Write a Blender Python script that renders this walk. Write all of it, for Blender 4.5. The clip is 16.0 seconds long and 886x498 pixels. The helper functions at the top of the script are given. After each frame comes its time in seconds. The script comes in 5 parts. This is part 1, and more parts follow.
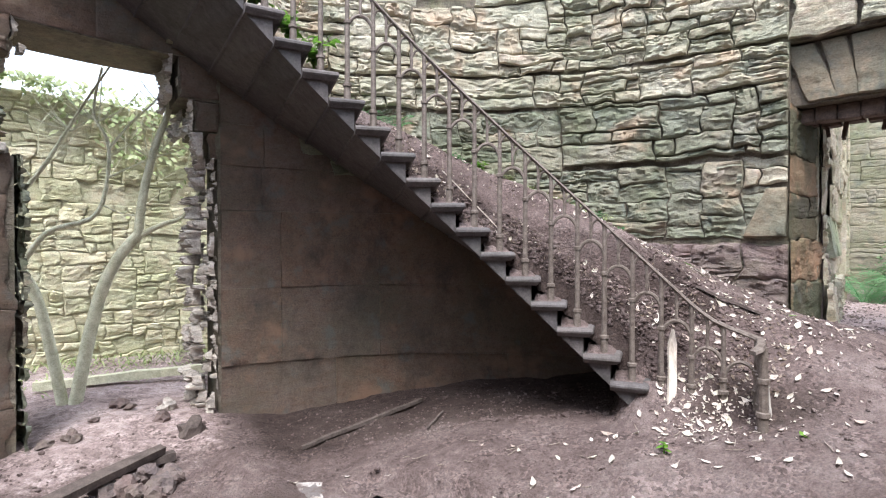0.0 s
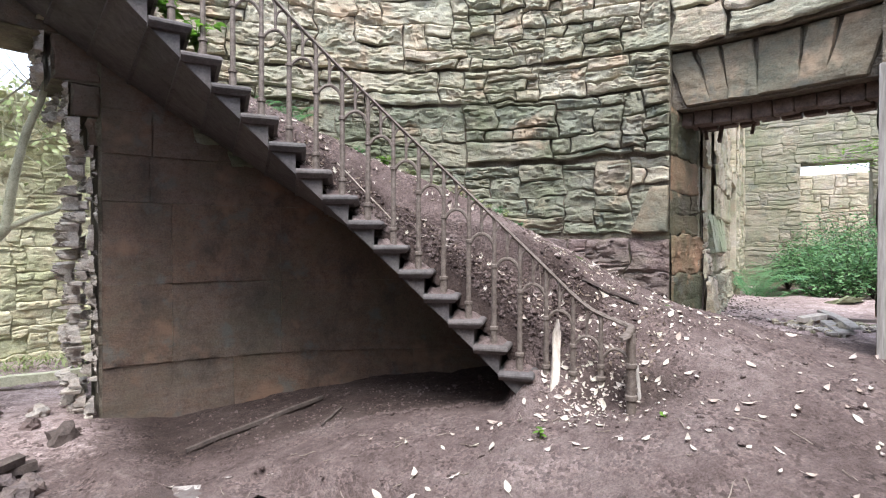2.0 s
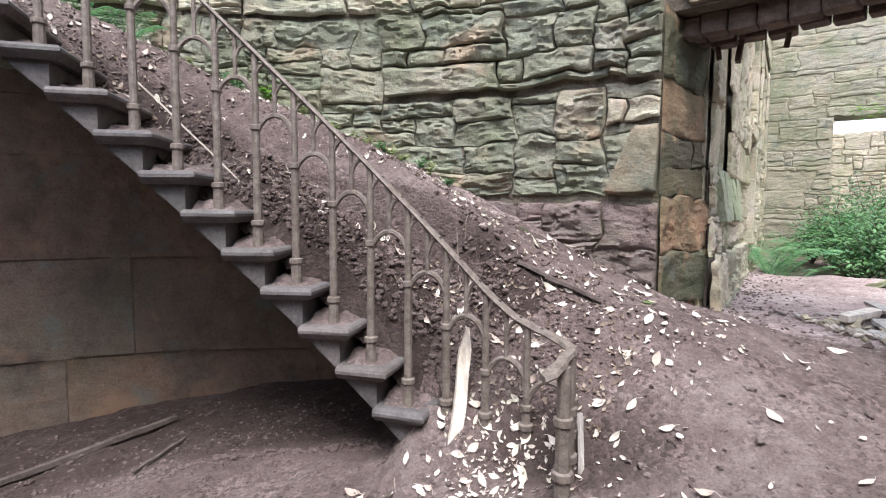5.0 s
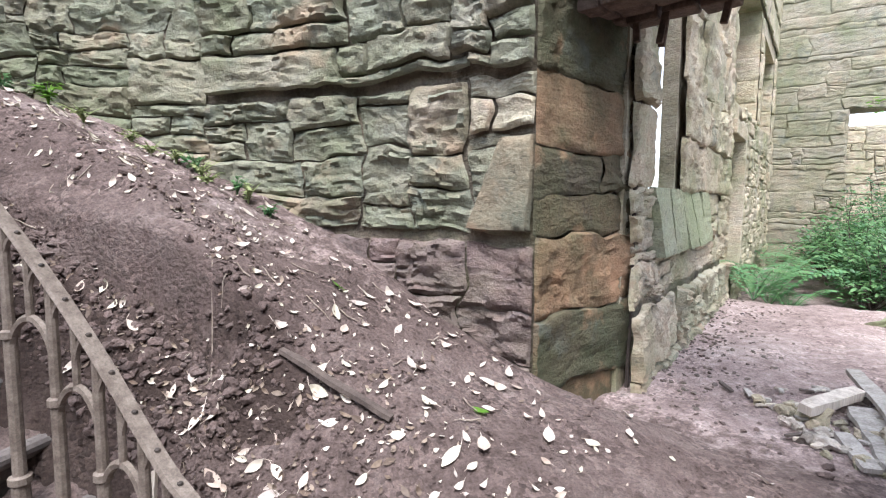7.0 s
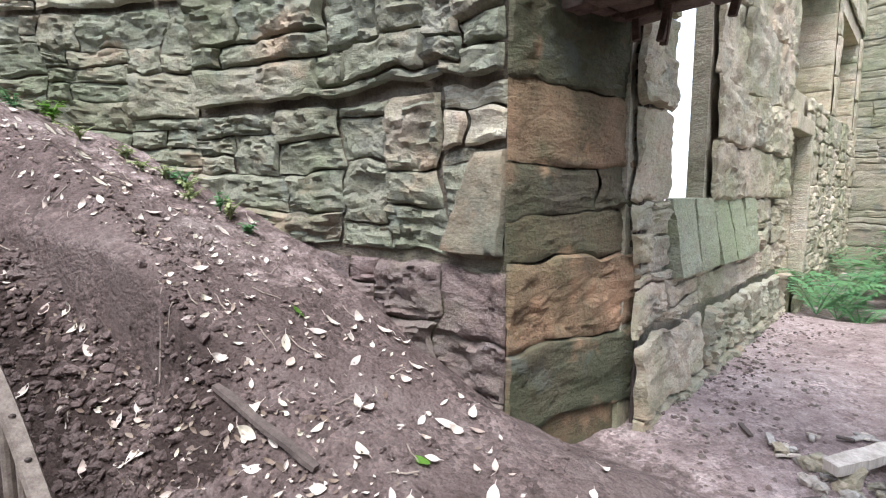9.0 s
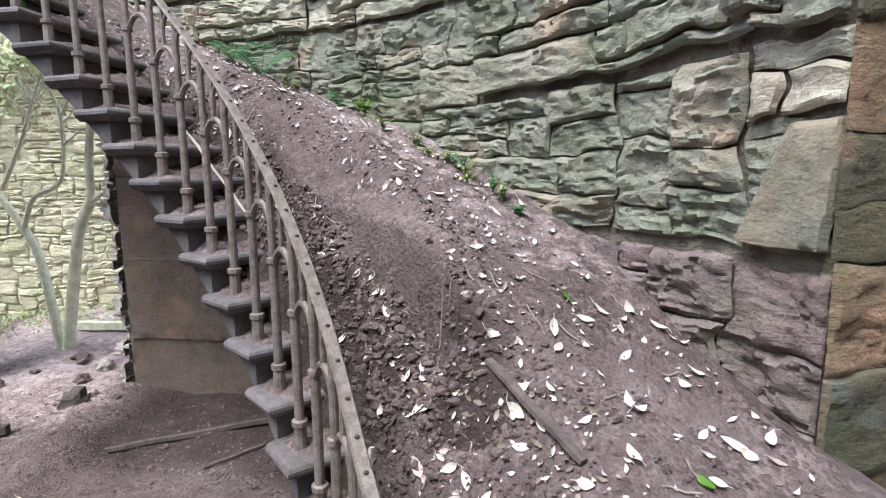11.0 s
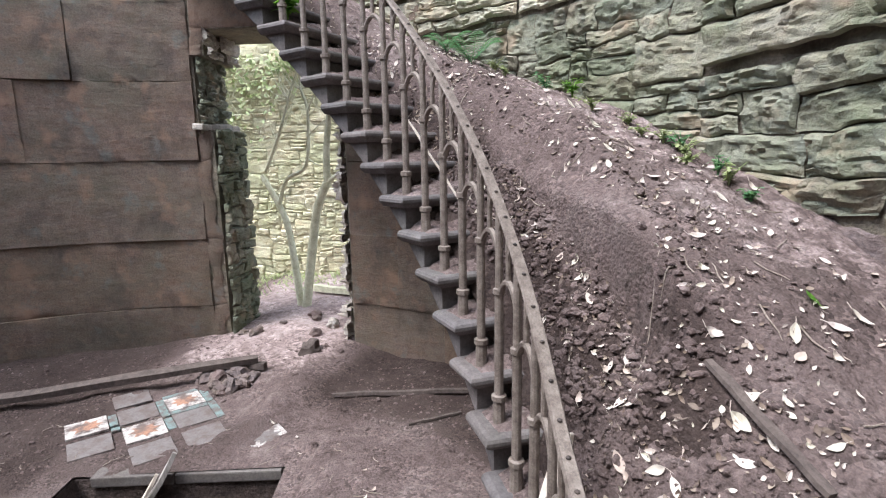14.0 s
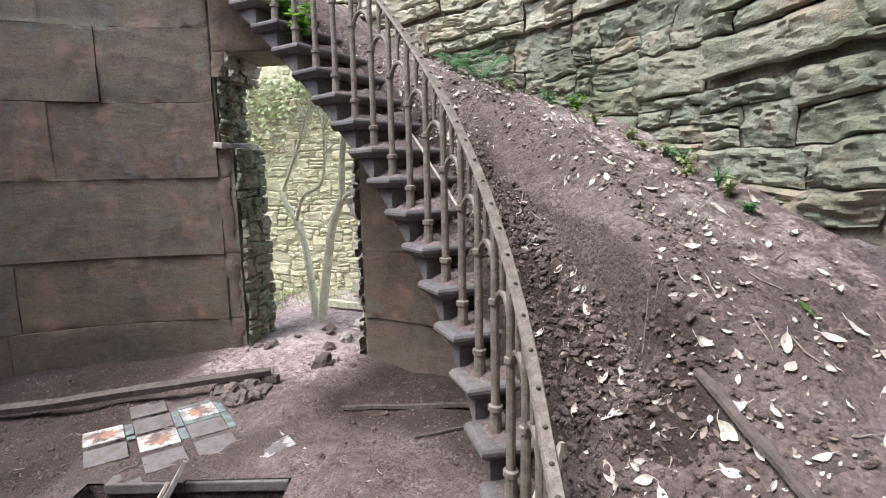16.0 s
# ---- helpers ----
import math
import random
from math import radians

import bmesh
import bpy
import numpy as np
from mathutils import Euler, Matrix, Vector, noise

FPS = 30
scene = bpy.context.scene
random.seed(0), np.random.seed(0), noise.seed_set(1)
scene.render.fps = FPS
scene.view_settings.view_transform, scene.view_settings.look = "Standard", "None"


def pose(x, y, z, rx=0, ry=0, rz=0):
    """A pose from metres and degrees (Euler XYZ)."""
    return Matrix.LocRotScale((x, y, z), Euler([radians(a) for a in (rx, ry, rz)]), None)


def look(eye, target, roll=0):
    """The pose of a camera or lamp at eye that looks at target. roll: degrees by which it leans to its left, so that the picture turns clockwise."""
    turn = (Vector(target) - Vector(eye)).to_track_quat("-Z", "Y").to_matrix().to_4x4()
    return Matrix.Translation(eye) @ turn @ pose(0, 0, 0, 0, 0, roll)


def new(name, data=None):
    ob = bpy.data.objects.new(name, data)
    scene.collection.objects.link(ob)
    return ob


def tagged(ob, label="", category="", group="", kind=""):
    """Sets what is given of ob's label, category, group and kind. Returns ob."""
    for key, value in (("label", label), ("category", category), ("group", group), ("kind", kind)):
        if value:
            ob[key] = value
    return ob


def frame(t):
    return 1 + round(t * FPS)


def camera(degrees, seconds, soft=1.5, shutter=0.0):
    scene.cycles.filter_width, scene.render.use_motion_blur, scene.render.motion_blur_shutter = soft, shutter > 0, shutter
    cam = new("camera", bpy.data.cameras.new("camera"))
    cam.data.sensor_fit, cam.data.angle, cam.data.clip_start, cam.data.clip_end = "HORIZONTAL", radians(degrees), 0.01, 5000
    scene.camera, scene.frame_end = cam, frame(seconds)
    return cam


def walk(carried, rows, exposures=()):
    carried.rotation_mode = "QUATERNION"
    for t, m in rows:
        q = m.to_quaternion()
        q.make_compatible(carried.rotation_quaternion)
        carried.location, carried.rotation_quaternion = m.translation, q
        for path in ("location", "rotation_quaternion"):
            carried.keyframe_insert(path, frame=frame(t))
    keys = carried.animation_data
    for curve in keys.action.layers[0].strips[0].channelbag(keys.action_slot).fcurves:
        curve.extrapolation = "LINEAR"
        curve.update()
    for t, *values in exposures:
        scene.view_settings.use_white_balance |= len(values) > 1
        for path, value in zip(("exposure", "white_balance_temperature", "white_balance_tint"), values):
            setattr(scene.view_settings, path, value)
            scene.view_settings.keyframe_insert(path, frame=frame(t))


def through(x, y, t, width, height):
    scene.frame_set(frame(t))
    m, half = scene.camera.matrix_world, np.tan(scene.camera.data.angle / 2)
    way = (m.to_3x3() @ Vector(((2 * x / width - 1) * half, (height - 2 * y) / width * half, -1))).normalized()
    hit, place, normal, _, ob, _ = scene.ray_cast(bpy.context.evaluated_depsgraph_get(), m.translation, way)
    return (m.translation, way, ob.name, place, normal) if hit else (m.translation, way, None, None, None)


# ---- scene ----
# ---- camera and walk ----
cam = camera(81.6, 16.0, soft=1.15)
METRES, EYE, TILT, LEAN, TURN = 4.2, 1.6, -0.6, 0.0, 0.0
ROWS = [
    (0.0, 0.0, 0.0, 0.0, 0.0, 0.0, 0.0),
    (0.5, 0.0071, 0.0009, -0.0016, -2.8, 0.39, -0.03),
    (1.0, 0.0159, -0.003, -0.0033, -4.97, 0.44, -0.02),
    (1.5, 0.0394, -0.0071, -0.0109, -6.39, 0.26, -0.06),
    (2.0, 0.0781, -0.0019, -0.0132, -6.88, 0.07, -0.07),
    (2.5, 0.1057, 0.0062, -0.011, -6.85, -0.13, -0.12),
    (3.0, 0.1451, 0.0575, -0.0145, -6.71, -0.59, -0.14),
    (5.5, 0.3537, 0.3571, -0.0102, -5.32, -4.24, -0.29),
    (6.0, 0.4243, 0.4158, 0.0102, -5.09, -4.56, -0.36),
    (6.5, 0.4864, 0.4544, 0.0239, -4.33, -4.64, -0.38),
    (7.0, 0.5509, 0.4911, 0.0502, -3.4, -4.83, -0.39),
    (7.5, 0.6068, 0.5103, 0.0563, -2.85, -5.05, -0.4),
    (8.0, 0.649, 0.5177, 0.072, -1.5, -5.49, -0.32),
    (10.5, 0.6264, 0.5468, 0.0808, 22.11, -7.28, -0.1),
    (11.0, 0.6216, 0.5425, 0.0793, 31.25, -7.86, 0.09),
    (11.5, 0.6225, 0.5421, 0.0767, 36.82, -8.33, 0.23),
    (12.0, 0.6192, 0.5397, 0.0764, 40.4, -8.76, 0.3),
    (12.5, 0.6175, 0.5378, 0.0783, 43.88, -9.05, 0.36),
    (13.0, 0.6147, 0.5343, 0.0799, 47.09, -9.16, 0.39),
    (13.5, 0.6112, 0.5336, 0.0781, 49.97, -9.32, 0.47),
    (14.0, 0.6103, 0.5339, 0.0778, 52.42, -9.5, 0.55),
    (14.5, 0.6143, 0.5372, 0.0784, 54.0, -9.67, 0.63),
    (15.0, 0.6197, 0.5368, 0.0802, 54.57, -9.45, 0.65),
    (15.5, 0.6279, 0.5398, 0.0784, 54.75, -8.34, 0.67),
    (16.0, 0.6332, 0.5462, 0.0721, 54.8, -7.45, 0.76),
]
walk(cam, [(t, pose(0, 0, EYE, TILT, LEAN, TURN) @ pose(METRES * x, METRES * y, METRES * z, 90 + pitch, roll, yaw)) for t, x, y, z, yaw, pitch, roll in ROWS],
     [(0.0, 2.2, 6020, 11), (2.0, 2.14, 6020, 11), (3.0, 2.1, 6040, 11), (6.5, 2.26, 6040, 11), (8.0, 2.16, 6040, 11), (10.5, 2.14, 5780, 10), (12.0, 2.18, 5740, 10), (13.0, 2.18, 5850, 11), (16.0, 2.16, 5980, 11)])

# ---- light: bright overcast sky over the roofless tower ----
world = bpy.data.worlds.new("sky")
scene.world = world
world.use_nodes = True
wn = world.node_tree.nodes
sky = wn.new("ShaderNodeTexSky")
sky.sky_type, sky.sun_disc = "NISHITA", False
sky.sun_elevation, sky.sun_rotation = radians(60), radians(186)
sky.air_density, sky.dust_density, sky.ozone_density = 1.0, 2.0, 1.0
wn["Background"].inputs["Strength"].default_value = 0.12
cloud = wn.new("ShaderNodeMix")
cloud.data_type = "RGBA"
cloud.inputs[0].default_value, cloud.inputs[7].default_value = 0.6, (5.6, 5.8, 6.1, 1)
world.node_tree.links.new(sky.outputs["Color"], cloud.inputs[6])
world.node_tree.links.new(cloud.outputs[2], wn["Background"].inputs["Color"])
sun_data = bpy.data.lights.new("sun", "SUN")
sun_data.energy, sun_data.angle, sun_data.color = 1.5, radians(28), (1.0, 0.96, 0.9)
sun = new("sun", sun_data)
sun.matrix_world = look((-0.6, -5.8, 10.5), (0, 0, 0))

# ---- plan ----
CX, CY, R, THICK = 0.17, 1.09, 4.06, 0.74      # round tower room
TOP = 6.3
STEP_A, RISE, A1, Z1 = 3.93, 0.178, 63.2, 0.65  # degrees and metres a step, first step
R_IN, R_RAIL = 2.63, 2.70
DOOR = (29.8, 49.5)                             # doorway to the passage, degrees
GAP_HIGH, LEDGE = 143.4, 2.25                   # the opening's upper part is broken wider
GAP = (122.0, 141.5)                            # broken opening to the yard, degrees
PIT_O, PIT_U = (-1.155, 2.166), (0.566, 0.824)    # corner and far edge of the sunken pit
PIT_L, PIT_W = 1.30, 0.80
PU, PN = Vector((0.636, 0.772, 0)), Vector((0.772, -0.636, 0))  # along the passage, across it
P0 = Vector((3.40, 4.65, 0))
rng = random.Random(7)


def polar(r, a, z=0.0):
    return Vector((CX + r * math.cos(radians(a)), CY + r * math.sin(radians(a)), z))


def passage(s, n, z):
    return P0 + PU * s + PN * n + Vector((0, 0, z))


def nosing(a):
    return Z1 + RISE * (a - A1) / STEP_A


def smooth(x):
    x = np.clip(x, 0, 1)
    return x * x * (3 - 2 * x)


def fbm(x, y, seed=0):
    """Cheap soft noise for arrays, about -1 to 1."""
    total = 0
    for k, (f, w) in enumerate(((1.1, .5), (2.3, .3), (4.9, .2))):
        p = seed * 1.7 + k * 2.1
        total = total + w * np.sin(f * x + p + 1.3 * np.sin(f * y * 0.9 + p)) * np.cos(f * y * 1.1 - p + 1.1 * np.sin(f * x * 0.8 - p))
    return total


def ground_z(x, y):
    """Height of the earth floor of room, passage and yard."""
    x, y = np.asarray(x, float), np.asarray(y, float)
    dx, dy = x - CX, y - CY
    r = np.hypot(dx, dy)
    a = (np.degrees(np.arctan2(dy, dx)) + 90) % 360 - 90
    low = np.interp(a, [-90, -40, 10, 33, 42, 48, 56, 62, 70, 88, 100, 115, 125, 133, 142, 152, 270],
                    [0, .2, .5, .62, .58, .52, .45, .42, .33, .22, .1, .0, .12, .16, .1, 0, 0])
    heap = np.interp(a, [-90, 0, 10, 33, 42, 48, 56, 62, 64, 67.5, 270], [0, 0, .1, .2, .36, .54, .82, 1.08, 1.1, 0, 0])
    start = np.interp(a, [118, 126], [.8, 2.6])
    z = low * smooth((r - start) / 1.6) + heap * smooth((r - 2.4) / 1.02)
    dug = np.minimum(z, dug_z(r, a, x, y, Z1 + RISE * (a - A1) / STEP_A - .16, .74 + .0335 * (a - 48)))
    z = z + (dug - z) * dug_where(r, a, x, y) * (r > 2.75)
    near_door = smooth((a + 10) / 12) * smooth((80 - a) / 12)
    z = z + (0.8 - z) * smooth((r - 3.95) / 0.6) * near_door
    along = (x - P0.x) * PU.x + (y - P0.y) * PU.y
    z = z - 0.22 * smooth((along - 3.6) / .4) * near_door
    far = smooth((r - 9) / 12)
    z = z * (1 - far) + 0.5 * far
    rough = 0.022 * fbm(2.2 * x, 2.2 * y, 1) + 0.010 * fbm(9 * x, 9 * y, 2) + 0.004 * fbm(31 * x, 31 * y, 3)
    return z + rough * (1 + 0.6 * smooth((r - 2.2) / 1))


def dug_where(r, a, x, y):
    """Where the slope has been dug out below a crumbling lip, 0 to 1."""
    lip = 3.25 + .06 * fbm(2.6 * x, 2.6 * y, 12)
    return smooth((lip - r) / .05) * smooth((a - 59) / 4) * smooth((96 - a) / 16)


def dug_z(r, a, x, y, low, high):
    t = np.clip((r - 2.78) / .42, 0, 1)
    return low + (high - low) * t ** .75 + .035 * fbm(6 * x, 6 * y, 14) - .05 * smooth((r - 3.02) / .12)


def soil_z(r, a):
    """Height of the earth that has slid down over the stair."""
    r, a = np.asarray(r, float), np.asarray(a, float)
    x, y = CX + r * np.cos(np.radians(a)), CY + r * np.sin(np.radians(a))
    line = Z1 + RISE * (a - A1) / STEP_A
    wall = np.maximum(np.where(a < 75, 1.04 + .0335 * (a - 48), 1.945 + .027 * (a - 75)), line + 0.12)
    low = line - 0.17
    z = low + (wall - low) * smooth((r - np.interp(a, [62, 82], [2.62, 2.92])) / 0.60)
    z = z + 0.04 * fbm(4 * x, 4 * y, 5) * smooth((r - 2.9) / .3) + (.012 + .022 * smooth((3.4 - r) / .3)) * fbm(15 * x, 15 * y, 6) + 0.006 * fbm(40 * x, 40 * y, 8)
    z = z + (dug_z(r, a, x, y, line - .16, wall - .30) - z) * dug_where(r, a, x, y)
    w = smooth((a - 51) / 15)
    return (ground_z(x, y) - 0.025) * (1 - w) + z * w


def top_z(x, y):
    """Highest earth at a place."""
    r, a = math.hypot(x - CX, y - CY), math.degrees(math.atan2(y - CY, x - CX))
    g = float(ground_z(x, y))
    return max(g, float(soil_z(r, a))) if 52 < a < 146 and (2.9 if a > 64 else 2.8) < r < R else g


# ---- meshes ----
class Shape:
    """Vertices and faces of one mesh."""

    def __init__(self):
        self.v, self.f = [], []

    def add(self, verts, faces):
        o = len(self.v)
        self.v += [tuple(p) for p in verts]
        self.f += [tuple(i + o for i in f) for f in faces]
        return self

    def box(self, m, sx, sy, sz, bevel=0.0):
        """A box round m's origin, with chamfered edges where bevel is given."""
        bm = bmesh.new()
        bmesh.ops.create_cube(bm, size=1, matrix=Matrix.Diagonal((sx, sy, sz, 1)))
        if bevel:
            bmesh.ops.bevel(bm, geom=bm.edges[:], offset=bevel, segments=2, affect="EDGES", profile=0.6)
        bm.verts.index_update()
        self.add([m @ v.co for v in bm.verts], [[v.index for v in f.verts] for f in bm.faces])
        bm.free()
        return self

    def tube(self, pts, radii, n=8, caps=True):
        """A round bar along pts."""
        pts = [Vector(p) for p in pts]
        o, k = len(self.v), len(pts)
        side = None
        for i, p in enumerate(pts):
            d = (pts[min(i + 1, k - 1)] - pts[max(i - 1, 0)]).normalized()
            if side is None:
                side = d.orthogonal().normalized()
            side = (side - d * side.dot(d)).normalized()
            up = d.cross(side)
            rad = radii[i] if hasattr(radii, "__len__") else radii
            for j in range(n):
                t = 2 * math.pi * j / n
                self.v.append(tuple(p + (side * math.cos(t) + up * math.sin(t)) * rad))
        for i in range(k - 1):
            for j in range(n):
                self.f.append((o + i * n + j, o + i * n + (j + 1) % n, o + (i + 1) * n + (j + 1) % n, o + (i + 1) * n + j))
        if caps:
            self.f.append(tuple(o + j for j in reversed(range(n))))
            self.f.append(tuple(o + (k - 1) * n + j for j in range(n)))
        return self

    def mesh(self, name, material, smooth_faces=False):
        me = bpy.data.meshes.new(name)
        me.from_pydata(self.v, [], self.f)
        if smooth_faces:
            me.polygons.foreach_set("use_smooth", [True] * len(me.polygons))
        me.materials.append(material)
        me.update()
        if smooth_faces:
            me.set_sharp_from_angle(angle=radians(58 if smooth_faces is True else smooth_faces))
        return me


def thing(name, label, category="", group="", kind="", at=None):
    ob = new(name)
    if at is not None:
        ob.matrix_world = Matrix.Translation(at)
    return tagged(ob, label, category, group, kind)


def part(name, shape, material, parent=None, label="", soft=False):
    ob = new(name, shape.mesh(name, material, soft) if isinstance(shape, Shape) else shape)
    if parent is not None:
        ob.parent = parent
        if parent.parent is None:               # parts stand in world coordinates
            ob.matrix_parent_inverse = parent.matrix_basis.inverted()
    return tagged(ob, label) if label else ob


# ---- materials ----
def nodes_of(name):
    m = bpy.data.materials.new(name)
    m.use_nodes = True
    return m, m.node_tree.nodes, m.node_tree.links, m.node_tree.nodes["Principled BSDF"]


def value(ns, lk, op, a, b):
    n = ns.new("ShaderNodeMath")
    n.operation = op
    for i, v in enumerate((a, b)):
        if isinstance(v, (int, float)):
            n.inputs[i].default_value = v
        else:
            lk.new(v, n.inputs[i])
    return n.outputs[0]


def mixed(ns, lk, fac, a, b, mode="MIX"):
    n = ns.new("ShaderNodeMix")
    n.data_type, n.blend_type = "RGBA", mode
    for k, v in ((0, fac), (6, a), (7, b)):
        if isinstance(v, (int, float)):
            n.inputs[k].default_value = v
        elif isinstance(v, tuple):
            n.inputs[k].default_value = (*v, 1)
        else:
            lk.new(v, n.inputs[k])
    return n.outputs[2]


def noise_at(ns, lk, scale, detail=6, rough=0.6, stretch=None, seed=0.0):
    g = ns.new("ShaderNodeNewGeometry")
    mp = ns.new("ShaderNodeMapping")
    mp.inputs["Scale"].default_value = stretch or (1, 1, 1)
    mp.inputs["Location"].default_value = (seed, seed * 1.3, -seed)
    lk.new(g.outputs["Position"], mp.inputs["Vector"])
    n = ns.new("ShaderNodeTexNoise")
    n.inputs["Scale"].default_value, n.inputs["Detail"].default_value, n.inputs["Roughness"].default_value = scale, detail, rough
    lk.new(mp.outputs["Vector"], n.inputs["Vector"])
    return n.outputs["Fac"]


def ramp(ns, lk, fac, stops):
    n = ns.new("ShaderNodeValToRGB")
    while len(n.color_ramp.elements) < len(stops):
        n.color_ramp.elements.new(0.5)
    for e, (p, c) in zip(n.color_ramp.elements, stops):
        e.position, e.color = p, (*c, 1) if isinstance(c, tuple) else (c, c, c, 1)
    lk.new(fac, n.inputs["Fac"])
    return n.outputs["Color"]


def piece_random(ns, lk):
    """A number for each piece: by object, and by island where pieces are joined."""
    a, b = ns.new("ShaderNodeObjectInfo"), ns.new("ShaderNodeNewGeometry")
    return value(ns, lk, "FRACT", value(ns, lk, "ADD", a.outputs["Random"], b.outputs["Random Per Island"]), 0)


def bump(ns, lk, bsdf, height, strength, distance):
    n = ns.new("ShaderNodeBump")
    n.inputs["Strength"].default_value, n.inputs["Distance"].default_value = strength, distance
    lk.new(height, n.inputs["Height"])
    lk.new(n.outputs["Normal"], bsdf.inputs["Normal"])


def stone_material(name, colours, moss=(0.10, 0.13, 0.05), moss_at=0.62, dirt=(0.05, 0.045, 0.04), dirt_at=0.55, relief=0.04, streak=0.5, rough=0.9, ochre=None):
    m, ns, lk, p = nodes_of(name)
    k = len(colours)
    col = ramp(ns, lk, piece_random(ns, lk), [(i / k, c) for i, c in enumerate(colours)])
    big = noise_at(ns, lk, 1.7, 5, 0.62)
    mid = noise_at(ns, lk, 13, 8, 0.72, seed=3)
    bed = noise_at(ns, lk, 6, 7, 0.65, (1.0, 1.0, 2.8), seed=8)
    fine = noise_at(ns, lk, 70, 4, 0.6, seed=5)
    col = mixed(ns, lk, value(ns, lk, "MULTIPLY", ramp(ns, lk, bed, [(.35, 0.0), (.7, 1.0)]), streak), col, (0.46, 0.38, 0.31), "OVERLAY")
    col = mixed(ns, lk, 0.6, col, ramp(ns, lk, mid, [(.3, .25), (.7, .78)]), "OVERLAY")
    col = mixed(ns, lk, ramp(ns, lk, value(ns, lk, "ADD", value(ns, lk, "MULTIPLY", big, .6), value(ns, lk, "MULTIPLY", mid, .4)), [(moss_at - .14, 0.0), (moss_at + .13, .85)]), col, moss)
    dark = noise_at(ns, lk, 2.6, 6, 0.7, (1, 1, .7), seed=11)
    col = mixed(ns, lk, ramp(ns, lk, dark, [(dirt_at - .02, 0.0), (dirt_at + .16, .8)]), col, dirt)
    col = mixed(ns, lk, 0.45, col, ramp(ns, lk, fine, [(.25, .25), (.75, .75)]), "OVERLAY")
    pits = ramp(ns, lk, noise_at(ns, lk, 24, 8, .75, (1, 1, 1.8), seed=14), [(.30, .6), (.44, 0.0)])
    col = mixed(ns, lk, pits, col, tuple(c * .8 for c in dirt))
    if ochre:
        col = mixed(ns, lk, ramp(ns, lk, noise_at(ns, lk, 3.1, 4, .55, seed=21), [(.57, 0.0), (.70, .65)]), col, ochre)
        col = mixed(ns, lk, ramp(ns, lk, noise_at(ns, lk, 4.3, 5, .6, seed=27), [(.58, 0.0), (.68, .45)]), col, (.12, .14, .13))
    lk.new(col, p.inputs["Base Color"])
    p.inputs["Roughness"].default_value = rough
    p.inputs["Specular IOR Level"].default_value = 0.25
    h = value(ns, lk, "ADD", value(ns, lk, "MULTIPLY", mid, .6), value(ns, lk, "ADD", value(ns, lk, "MULTIPLY", bed, .6), value(ns, lk, "MULTIPLY", fine, .22)))
    bump(ns, lk, p, h, 0.9, relief)
    return m


def earth_material(name, a, b, c, relief=0.02):
    m, ns, lk, p = nodes_of(name)
    big, mid, fine = noise_at(ns, lk, 1.2, 5, .6), noise_at(ns, lk, 11, 8, .72, seed=2), noise_at(ns, lk, 95, 5, .7, seed=4)
    col = ramp(ns, lk, value(ns, lk, "ADD", value(ns, lk, "MULTIPLY", big, .5), value(ns, lk, "MULTIPLY", mid, .5)), [(.36, a), (.5, b), (.64, c)])
    v = ns.new("ShaderNodeTexVoronoi")
    g = ns.new("ShaderNodeNewGeometry")
    lk.new(g.outputs["Position"], v.inputs["Vector"])
    v.inputs["Scale"].default_value, v.inputs["Randomness"].default_value = 55, 1
    crumbs = ramp(ns, lk, v.outputs["Color"], [(.2, .22), (.75, .78)])
    col = mixed(ns, lk, ramp(ns, lk, noise_at(ns, lk, 5, 5, .6, seed=9), [(.42, .0), (.62, .75)]), col, crumbs, "OVERLAY")
    specks = ramp(ns, lk, noise_at(ns, lk, 38, 6, .75, seed=12), [(.30, .6), (.40, 0.0)])
    col = mixed(ns, lk, specks, col, tuple(q * .45 for q in a))
    # First layer darkens: leaf mould, plus the stair's shade put into the colour.
    for layer, tint in (("mould_shade", (.42, .40, .38)), ("dust", (2.4, 2.5, 2.55))):
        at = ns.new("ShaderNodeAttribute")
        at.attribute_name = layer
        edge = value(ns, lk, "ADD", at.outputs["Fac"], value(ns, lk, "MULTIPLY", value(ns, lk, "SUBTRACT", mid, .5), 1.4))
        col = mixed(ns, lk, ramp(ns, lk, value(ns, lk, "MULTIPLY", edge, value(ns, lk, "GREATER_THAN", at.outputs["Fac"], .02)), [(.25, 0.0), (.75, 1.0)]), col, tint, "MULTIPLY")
    col = mixed(ns, lk, .6, col, ramp(ns, lk, fine, [(.28, .22), (.72, .78)]), "OVERLAY")
    lk.new(col, p.inputs["Base Color"])
    p.inputs["Roughness"].default_value, p.inputs["Specular IOR Level"].default_value = 0.95, 0.2
    h = value(ns, lk, "ADD", value(ns, lk, "MULTIPLY", mid, .9), value(ns, lk, "ADD", value(ns, lk, "MULTIPLY", fine, .35), value(ns, lk, "MULTIPLY", v.outputs["Distance"], -.22)))
    bump(ns, lk, p, h, 1.0, relief)
    return m


